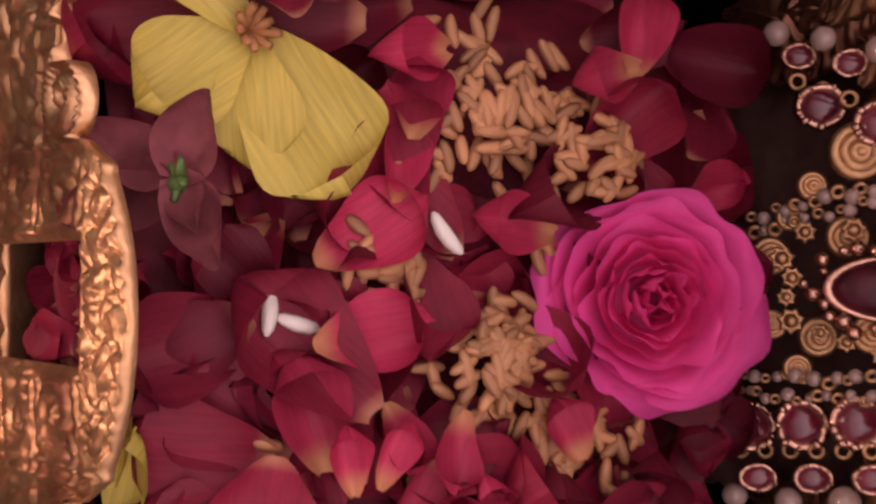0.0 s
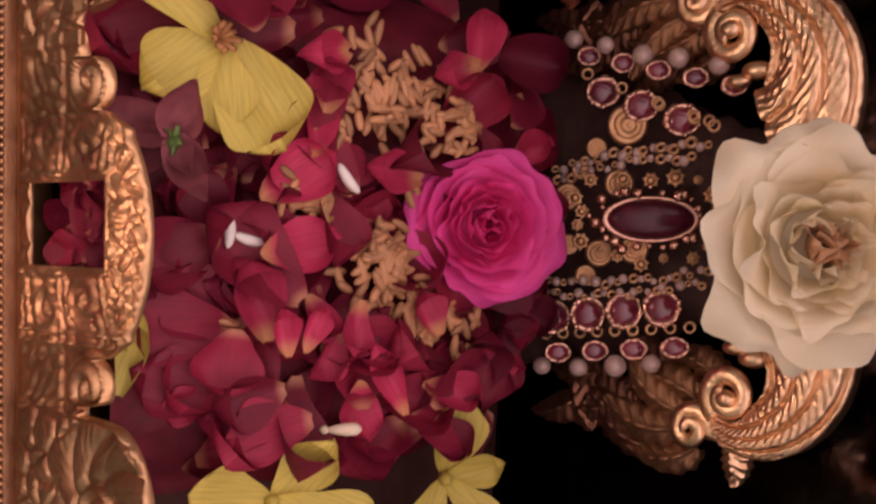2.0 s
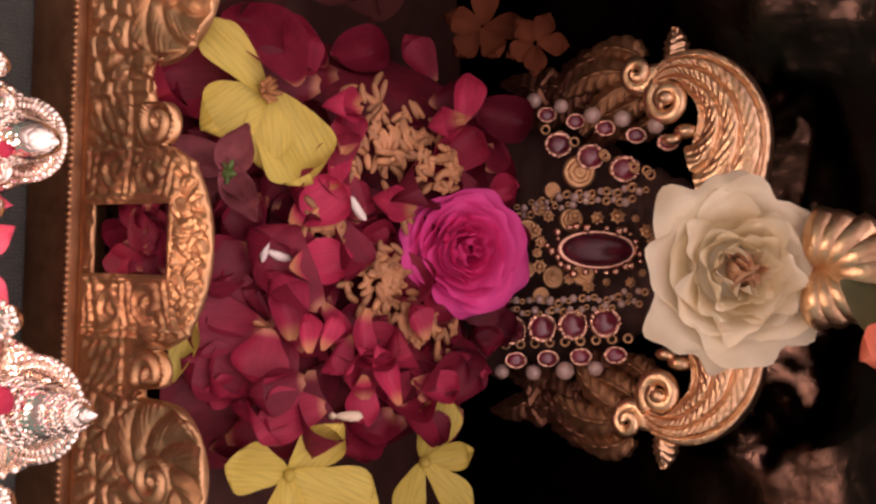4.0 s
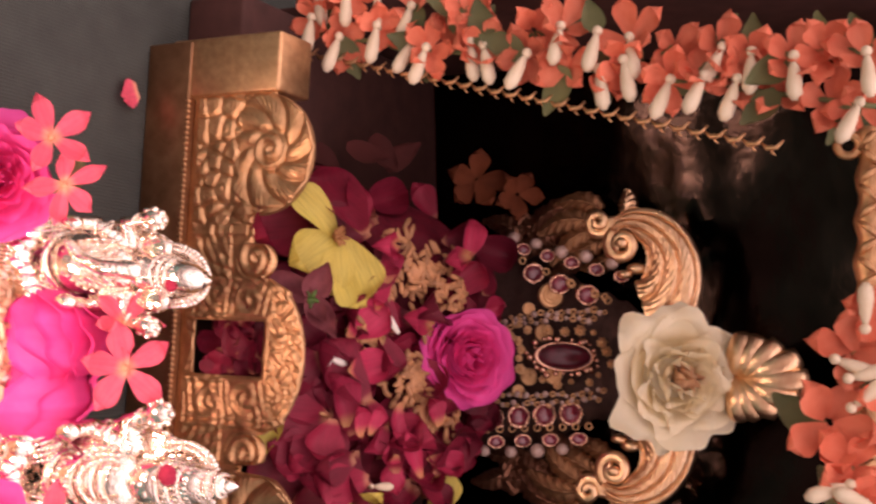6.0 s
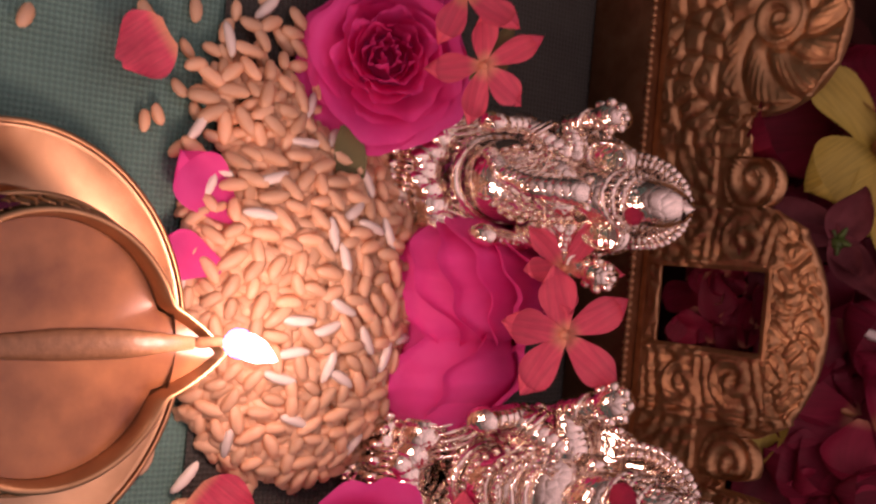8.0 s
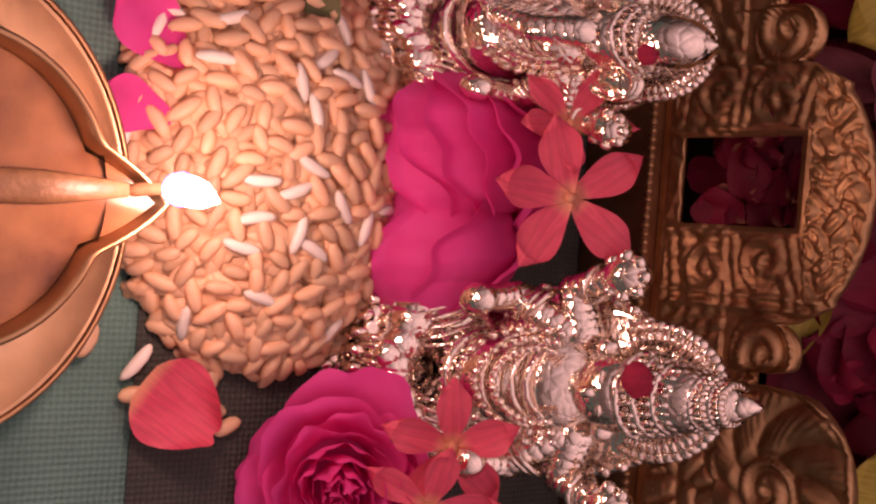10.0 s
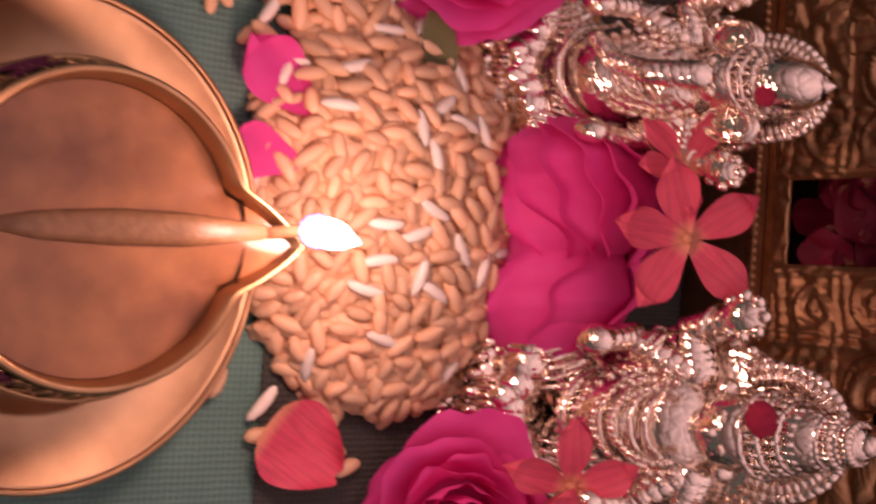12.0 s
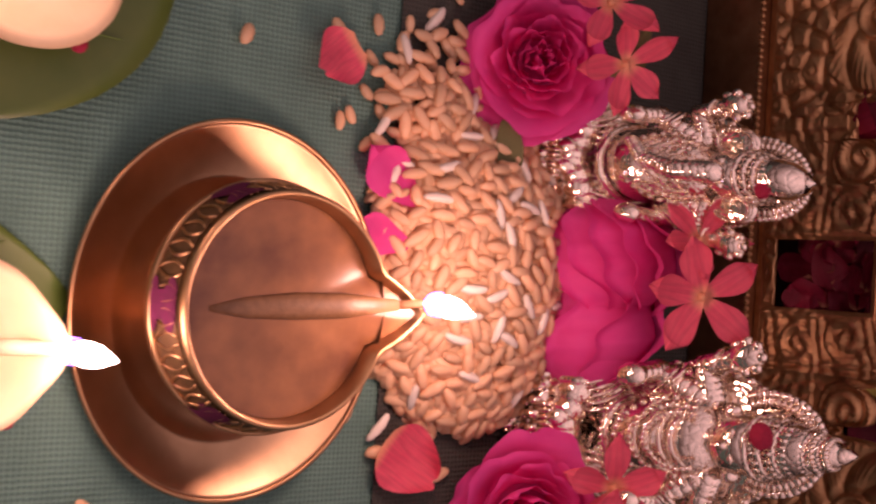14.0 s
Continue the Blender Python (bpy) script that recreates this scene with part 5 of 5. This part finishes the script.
# single grains that strayed over the cloth
for k, (x, y) in enumerate([(-0.0540, -0.1940), (-0.0604, -0.1420), (-0.0520, -0.1380), (-0.0560, -0.1310), (-0.0480, -0.1430), (-0.0610, -0.1240), (-0.0640, -0.1510), (-0.0440, -0.1480), (-0.0690, -0.1300), (0.0490, -0.1540), (0.0600, -0.1290),
                            (0.0570, -0.1230), (0.0650, -0.1220), (0.0690, -0.1180), (0.0540, -0.1420), (-0.0600, -0.1640), (-0.0430, -0.1390), (-0.0400, -0.1330), (-0.0500, -0.1260), (0.0720, -0.2310), (0.0610, -0.1420)]):
    tagged(put("rice_grain", (GRAINS_WHITE[0] if k in (8, 14) else GRAINS[k % 6]), None, facing((x, y, 0.0018), (rr.uniform(-.2, .2), rr.uniform(-.2, .2), 1), rr.uniform(0, 360), 1.1)), "stray turmeric rice grain lying on the cloth", "rice grain", "stray rice grains")
CLOTH_PETALS = [petal_sheet("rose_petal", 0.023, 0.022, 0.09, 0.30, M_CORAL, 70 + k, 0.07, 14, 18, 0.06, True) for k in range(2)] + [petal_sheet("rose_petal", 0.024, 0.021, 0.10, 0.3, M_MAGENTA, 75 + k, 0.07, 14, 18, 0.0) for k in range(3)]
for k, (x, y, z, spin, size, m) in enumerate((                                              (0.0420, -0.1130, 0.0090, 250, 0.9, 3), (0.0300, -0.0800, 0.0130, 300, 0.9, 2), (-0.0290, -0.0800, 0.0130, 50, 0.9, 4), (0.0880, -0.0700, 0.0050, 100, 0.9, 3))):
    loose_petal((x, y, z), (0.08 * math.sin(k * 2.3), 0.10 * math.cos(k * 1.7), 1), spin, size, 0, "pink rose petal fallen beside the rice", "petals on the cloth", CLOTH_PETALS[m])

for b, t, size, up, k in (((0.0575, -0.1415, 0.003), (0.0700, -0.1240, 0.006), 0.98, (0.1, -0.1, 1), 0), ((-0.0565, -0.1595, 0.004), (-0.0450, -0.1750, 0.006), 0.80, (-0.1, 0, 1), 1), ((-0.1130, -0.0130, 0.003), (-0.1070, -0.0240, 0.004), 0.60, (0, 0, 1), 1),
                          ((-0.0120, -0.1400, 0.010), (-0.0270, -0.1530, 0.004), 0.92, (-0.2, -0.4, 1), 2), ((0.0000, -0.1430, 0.012), (-0.0040, -0.1560, 0.004), 0.75, (0, -0.5, 0.8), 3)):
    tagged(put("rose_petal", CLOTH_PETALS[k], None, petal_at(b, t, up) @ Matrix.Scale(size, 4)), "pink rose petal fallen on the cloth by the rice", "petal", "petals on the cloth")

# ---- brass oil lamp on its saucer ----
LX, LY = 0.0185, -0.1965
saucer = thing("brass_saucer", "round brass saucer with a rolled rim under the lamp", "saucer", m=Matrix.Translation((LX + 0.0020, LY + 0.0008, 0.0008)) @ Matrix.Diagonal((1.0, 0.91, 1.0, 1)))
bm = bmesh.new()
lathe(bm, [(0.0002, 0.0006), (0.022, 0.0006), (0.026, 0.0012), (0.030, 0.0010), (0.0340, 0.0018), (0.0350, 0.0024), (0.0362, 0.0026), (0.0372, 0.0026), (0.0430, 0.0042), (0.0485, 0.0068), (0.0500, 0.0078), (0.0506, 0.0072), (0.0496, 0.0058), (0.043, 0.0030), (0.028, 0.0000), (0.0002, 0.0000)], 96)
part("dish", bm, M_BRASS_SATIN, saucer)
bm = bmesh.new()
ring(bm, (0, 0, 0.0076), 0.0500, 0.0008, (0, 0, 1), 96, 8)
part("rolled_rim", bm, M_BRASS, saucer)

lamp_ob = thing("oil_lamp", "brass oil lamp with an engraved band, filled with oil and burning", "oil lamp", (LX, LY, 0.0014))


def spouted(r, z, a):
    """Bowl outline with a beak towards +y."""
    d = (a - math.pi / 2 + math.pi) % (2 * math.pi) - math.pi
    high = max(0.0, min(1.0, (z - 0.016) / 0.018))
    k = max(0.0, 1 - abs(d) / 0.37) ** 1.15 * high * (1 if r > 0.015 else 0)
    rr2 = r + 0.0125 * k
    return (rr2 * math.cos(a), rr2 * math.sin(a), z)


def bowl_mesh(name, profile, material, seg=128):
    return grid_mesh(name, lambda u, v: spouted(*profile[min(int(round(v * (len(profile) - 1))), len(profile) - 1)], 2 * math.pi * u), seg, len(profile) - 1, material, closed_u=True)


put("bowl", bowl_mesh("bowl", [(0.0010, 0.0002), (0.0170, 0.0002), (0.0185, 0.0020), (0.0165, 0.0045), (0.0215, 0.0090), (0.0280, 0.0150), (0.0318, 0.0205), (0.0322, 0.0230), (0.0312, 0.0235), (0.0300, 0.0300), (0.0293, 0.0340), (0.0296, 0.0356), (0.0289, 0.0366), (0.0281, 0.0360),
                               (0.0272, 0.0300), (0.0250, 0.0200), (0.0200, 0.0120), (0.0100, 0.0090), (0.0005, 0.0088)], M_BRASS), lamp_ob)
band = bmesh.new()
for k in range(34):
    a = 2 * math.pi * k / 34
    d = (a - math.pi / 2 + math.pi) % (2 * math.pi) - math.pi
    if abs(d) < 0.45:
        continue
    c, s = math.cos(a), math.sin(a)
    t = Vector((-s, c, 0))
    for sg in (-1, 1):
        pts = [Vector((c, s, 0)) * (0.0316 - 0.0018 * w) + t * sg * 0.0021 * math.sin(2.8 * w) + Vector((0, 0, 0.0242 + 0.0088 * w)) for w in (i / 6 for i in range(7))]
        tube(band, pts, [0.0003, 0.0004, 0.00045, 0.0005, 0.00045, 0.0004, 0.0003], 5, up=(c, s, 0))
part("engraved_leaf_band", band, M_BRASS, lamp_ob, "raised leaf pattern round the bowl")
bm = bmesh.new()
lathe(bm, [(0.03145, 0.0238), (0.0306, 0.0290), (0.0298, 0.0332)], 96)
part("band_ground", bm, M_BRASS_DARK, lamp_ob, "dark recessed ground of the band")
bm = bmesh.new()
ring(bm, (0, 0, 0.0236), 0.0318, 0.0008, (0, 0, 1), 96, 6)
part("band_bead", bm, M_BRASS, lamp_ob)
def oil_fn(u, v):
    a = 2 * math.pi * u
    d = (a - math.pi / 2 + math.pi) % (2 * math.pi) - math.pi
    k = max(0.0, 1 - abs(d) / 0.33) * v ** 3
    r = 0.0001 + 0.0271 * v + 0.0118 * k
    return (r * math.cos(a), r * math.sin(a), 0.0308 + 0.0038 * k)


put("oil", grid_mesh("oil", oil_fn, 96, 10, M_OIL, closed_u=True), lamp_ob, label="dark brown lamp oil")
bm = bmesh.new()
tip = FLAME_A - Vector((LX, LY, 0.0014))
tube(bm, [(-0.0022, 0.0325, 0.0340), (-0.0024, 0.0350, 0.0352), (tip.x, tip.y - 0.002, 0.0368), (tip.x, tip.y + 0.0002, tip.z + 0.001)], [0.0007, 0.0013, 0.0013, 0.0008], 10, 0.6, up=(0, 0, 1))
tube(bm, [(0.0005, -0.0200, 0.0306), (0.0000, -0.0100, 0.0310), (-0.0008, 0.0040, 0.0313), (-0.0014, 0.0180, 0.0320), (-0.0022, 0.0335, 0.0345)], [0.0008, 0.0026, 0.0034, 0.0032, 0.0014], 12, 0.45, up=(0, 0, 1))
part("wick", bm, M_WICK, lamp_ob, "twisted cotton wick soaked in oil")
for k, (ang, ln) in enumerate(((205, 10), (270, 12), (328, 9))):
    def smear(u, v, ang=ang, ln=ln, k=k):
        a = math.radians(ang + ln * (2 * u - 1) * 1.1 * (0.7 + 0.3 * math.sin(v * 9 + k)))
        r = 0.0323 - 0.0022 * v
        return (r * math.cos(a), r * math.sin(a), 0.0240 + 0.0092 * v)
    put("kumkum_mark", grid_mesh("kumkum_mark", smear, 8, 6, M_KUMKUM_PINK), lamp_ob, label="pink kumkum mark on the band")


def flame(at, parent, tall, lean):
    base = Vector(at)
    bm = bmesh.new()
    lathe(bm, [(0.0003, 0.0012), (0.0014, 0.0024), (0.0026, 0.0055), (0.0030, 0.0085), (0.0026, 0.0125), (0.0014, 0.0165), (0.0003, 0.0200)], 20)
    for v in bm.verts:
        v.co = Vector((v.co.x + lean * (v.co.z / 0.02) ** 2, v.co.y, v.co.z * tall / 0.02)) + base
    part("flame", bm, M_FLAME, parent, "bright burning flame")
    bm = bmesh.new()
    lathe(bm, [(0.0006, -0.0004), (0.0020, 0.0002), (0.0031, 0.0020), (0.0033, 0.0040), (0.0030, 0.0046)], 16)
    for v in bm.verts:
        v.co += base
    part("flame_root", bm, M_FLAME_BLUE, parent, "blue-violet root of the flame")


flame(tip, lamp_ob, 0.0185, 0.002)

# ---- leaves with dough lamps ----
def betel_leaf(at, spin, size, label):
    def fn(u, v):
        a = 2 * u - 1
        w = 0.42 * math.sin(math.pi * min(1, 0.06 + 0.94 * v) ** 0.8) ** 0.8
        return (size * a * w, size * (v - 0.5), 0.0022 + size * (0.05 * a * a * w * 2 + 0.02 * math.sin(5 * v)))
    ob = tagged(put("betel_leaf", grid_mesh("betel_leaf", fn, 16, 20, M_GREEN), None, Matrix.Translation(at) @ pose(0, 0, 0, 0, 0, spin)), label, "leaf", "betel leaves")
    ob.modifiers.new("thick", "SOLIDIFY").thickness = 0.0005
    bm = bmesh.new()
    pts = [Vector(fn(0.5, i / 16)) + Vector((0, 0, 0.0004)) for i in range(1, 16)]
    tube(bm, pts, [0.0010 - 0.00004 * i for i in range(15)], 6, up=(0, 0, 1))
    part("midrib", bm, M_VEIN, ob, "paler raised midrib")
    for k in range(4):
        for sd in (-1, 1):
            bm = bmesh.new()
            tube(bm, [Vector(fn(0.5 + sd * 0.42 * t, 0.18 + 0.17 * k + 0.16 * t)) + Vector((0, 0, 0.0003)) for t in (i / 6 for i in range(7))], [0.0005 - 0.00005 * i for i in range(7)], 5, up=(0, 0, 1))
            part("side_vein", bm, M_VEIN, ob)
    return ob


betel_leaf((-0.0790, -0.2580, 0.0000), 62, 0.110, "glossy green betel leaf lying on the cloth")
betel_leaf((0.0280, -0.2890, 0.0000), 10, 0.105, "glossy green betel leaf under the dough lamp")


def dough_lamp(name, label, at, spin, lit):
    ob = thing(name, label, "dough lamp", m=Matrix.Translation(at) @ pose(0, 0, 0, 0, 0, spin), group="dough lamps")

    def fn(u, v):
        a = 2 * math.pi * u
        d = (a - math.pi / 2 + math.pi) % (2 * math.pi) - math.pi
        prof = [(0.001, 0.0), (0.015, 0.0), (0.0185, 0.006), (0.0205, 0.014), (0.0200, 0.0168), (0.0175, 0.0165), (0.0140, 0.0115), (0.0005, 0.0095)]
        r, z = prof[int(round(v * 7))]
        k = math.exp(-(d / 0.42) ** 2) * min(1, z / 0.012)
        rr3 = r * (1 + 0.04 * math.sin(3 * a)) + 0.0045 * k * (r > 0.01)
        return (rr3 * math.cos(a), rr3 * math.sin(a), z + 0.002 * k)
    put("dough_cup", grid_mesh("dough_cup", fn, 56, 7, M_DOUGH, closed_u=True), ob)
    for k in range(5):
        bm = bmesh.new()
        a = math.radians(35 + 70 * k)
        ball(bm, (0.0206 * math.cos(a), 0.0206 * math.sin(a), 0.0125), (0.0022, 0.0022, 0.0018), 10, 6)
        part("kumkum_dot", bm, M_KUMKUM, ob, "red kumkum dot")
    bm = bmesh.new()
    tube(bm, [(0, 0.002, 0.0105), (0, 0.012, 0.0125), (0, 0.0215, 0.0180), (0, 0.0228, 0.0200)], [0.0018, 0.0020, 0.0016, 0.0007], 8, up=(1, 0, 0))
    part("wick", bm, M_BUD, ob)
    if lit:
        flame((0, 0.0225, 0.0190), ob, 0.0280, 0.0)
    return ob


dough_lamp("dough_lamp", "cream dough lamp with red dots, its wick burning", (FLAME_B.x, FLAME_B.y - 0.0225, 0.0035), 0, True)
dough_lamp("dough_lamp", "cream dough lamp with red dots, burning on its leaf", (-0.0580, -0.2580, 0.0035), 150, True)

# ---- garlands of fabric flowers on the throne frame ----
def fabric_flower(seed):
    r = random.Random(seed)
    bm = bmesh.new()
    for k in range(5):
        me = petal_sheet("p", 0.0145 * r.uniform(0.9, 1.15), 0.0115, 0.18, r.uniform(-0.3, 0.5), M_ORANGE, seed * 9 + k, 0.06, 5, 6)
        me.transform(pose(0, 0, 0, 0, 0, 72 * k + r.uniform(-12, 12)) @ pose(0, 0.001, 0, r.uniform(12, 45)))
        bm.from_mesh(me)
        bpy.data.meshes.remove(me)
    return mesh_of(bm, "flower", M_ORANGE)


def bud_mesh():
    bm = bmesh.new()
    tube(bm, [(0, 0, 0), (0, 0.004, 0), (0, 0.009, 0), (0, 0.013, 0), (0, 0.0155, 0)], [0.0012, 0.0024, 0.0031, 0.0030, 0.0012], 10, up=(0, 0, 1))
    ball(bm, (0, -0.0018, 0), 0.0022, 10, 7)
    return mesh_of(bm, "bud", M_BUD)


FLOWERS = [fabric_flower(k) for k in range(5)]
BUD = bud_mesh()
FLEAF = petal_sheet("leaf", 0.019, 0.011, 0.15, 0.3, M_OLIVE, 90, 0.05, 5, 6, 0.0, True)
gr = random.Random(31)


def garland(name, label, p0, p1, out, hang, n):
    ob = thing(name, label, "garland", group="garlands")
    bm = bmesh.new()
    tube(bm, [Vector(p0).lerp(Vector(p1), i / 12) + Vector(out) * 0.004 for i in range(13)], 0.0011, 6)
    part("string", bm, M_OLIVE, ob)
    for k in range(n):
        t = (k + 0.5) / n
        c = Vector(p0).lerp(Vector(p1), t)
        for j in range(2):
            p = c + Vector(out) * (0.006 + 0.015 * j) + Vector((gr.uniform(-1, 1), gr.uniform(-1, 1), gr.uniform(-1, 1))) * 0.004
            nrm = Vector((gr.uniform(-0.6, 0.6), -1, 0.45 + gr.uniform(-0.5, 0.5)))
            if gr.random() < 0.84:
                put("flower", FLOWERS[gr.randrange(5)], ob, facing(p, nrm, gr.uniform(0, 360), gr.uniform(0.85, 1.15)))
            put("leaf", FLEAF, ob, facing(p + Vector((0, gr.uniform(-0.005, 0.004), 0)), nrm, gr.uniform(0, 360), gr.uniform(0.8, 1.2)))
            if gr.random() < 0.75:
                h = Vector(hang).normalized()
                z = Vector((0, -1, 0.3)).normalized()
                x = h.cross(z).normalized()
                m = Matrix((x, h, x.cross(h))).transposed().to_4x4()
                put("bud", BUD, ob, Matrix.Translation(p + Vector((0, -0.007, 0.002)) + h * 0.002) @ m @ pose(0, 0, 0, gr.uniform(-12, 12), 0, gr.uniform(-22, 22)))
    return ob


garland("flower_garland", "garland of orange fabric flowers and ivory buds down the throne", (-0.1440, 0.040, 0.056), (-0.0960, 0.050, 0.312), (-1, 0, 0.15), (0.9, 0, -0.1), 17)
garland("flower_garland", "garland of orange fabric flowers along the gilt cross bar", (-0.120, 0.070, 0.330), (0.110, 0.070, 0.330), (0, 0, 0.6), (0.3, 0, -1), 13)
spray = thing("flower_spray", "cluster of large orange fabric flowers on the cross bar", "artificial flowers")
for k, (x, z, s) in enumerate(((-0.010, 0.300, 1.25), (0.018, 0.292, 1.45), (-0.026, 0.310, 1.0), (0.034, 0.300, 1.2), (0.006, 0.316, 1.1), (0.048, 0.306, 1.1))):
    put("flower", FLOWERS[k % 5], spray, facing((x, 0.066, z), (gr.uniform(-0.3, 0.3), -1, 0.4), gr.uniform(0, 360), s))
    put("leaf", FLEAF, spray, facing((x + 0.004, 0.071, z - 0.004), (0.2, -1, 0.3), gr.uniform(0, 360), 1.3))
for k, (x, z, sp) in enumerate(((-0.006, 0.297, -20), (0.000, 0.302, 15), (0.010, 0.303, 40), (0.040, 0.300, 200), (0.047, 0.310, 160), (-0.020, 0.306, 90))):
    put("bud", BUD, spray, facing((x, 0.056, z), (0, -1, 0.5), sp))

chain = thing("gold_chain", "gold wire chain hanging along the edge of the garland", "chain")
for k in range(30):
    t = k / 29
    p = Vector((-0.1380, 0.038, 0.060)).lerp(Vector((-0.0870, 0.046, 0.272)), t)
    bm = bmesh.new()
    tube(bm, [p + Vector((-0.0010, 0, -0.0038)), p + Vector((0.0014, -0.001, -0.001)), p + Vector((0.0012, -0.001, 0.0024)), p + Vector((-0.0016, 0, 0.0048))], [0.0004, 0.0010, 0.0009, 0.0004], 6)
    tube(bm, [p, p + Vector((0.0030, 0, 0.0005)), p + Vector((0.0040, 0, 0.0018))], [0.0006, 0.0005, 0.0003], 5)
    part("chain_link", bm, M_GOLD, chain)

# flowers and leaves between garland and idol; their dark colours carry the shade
M_ORANGE_DIM = mat("shade_dimmed_orange_fabric", (0.13, 0.036, 0.014), (0.09, 0.024, 0.010), rough=0.8, scale=150, spec=0.1)
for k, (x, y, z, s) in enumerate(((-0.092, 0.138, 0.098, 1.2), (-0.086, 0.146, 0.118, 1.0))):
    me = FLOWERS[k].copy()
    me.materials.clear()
    me.materials.append(M_ORANGE_DIM)
    tagged(put("fabric_flower", me, None, facing((x, y, z), (0.2, -0.8, 0.5), 50 * k, s)), "orange fabric flower beside the idol, shade put into its dark colour", "flower", "shaded flowers")
M_LEAF_DIM = mat("shade_dimmed_leaf", (0.070, 0.018, 0.016), (0.045, 0.012, 0.010), spec=0.1, rough=0.8, scale=120, bump=0.2, bump_scale=400, vary=0.3)
DLEAF = petal_sheet("dark_leaf", 0.019, 0.011, 0.15, 0.3, M_LEAF_DIM, 90, 0.05, 5, 6, 0.0, True)
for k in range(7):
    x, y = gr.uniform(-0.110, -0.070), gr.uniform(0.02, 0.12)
    tagged(put("dark_leaf", DLEAF, None, facing((x, y, max(0.054, heap_z(x, y)) + 0.004), (gr.uniform(-.5, .5), -0.6, 0.8), gr.uniform(0, 360), 1.2)), "leaf at the throne side, shade put into its dark brown colour", "leaf", "shaded leaves")

tagged(put("flower_bud", BUD, None, facing((0.0600, 0.0640, heap_z(0.060, 0.066) + 0.0120), (0.1, -0.5, 0.8), -10, 0.65)), "single ivory bud fallen on the petal heap", "flower bud")
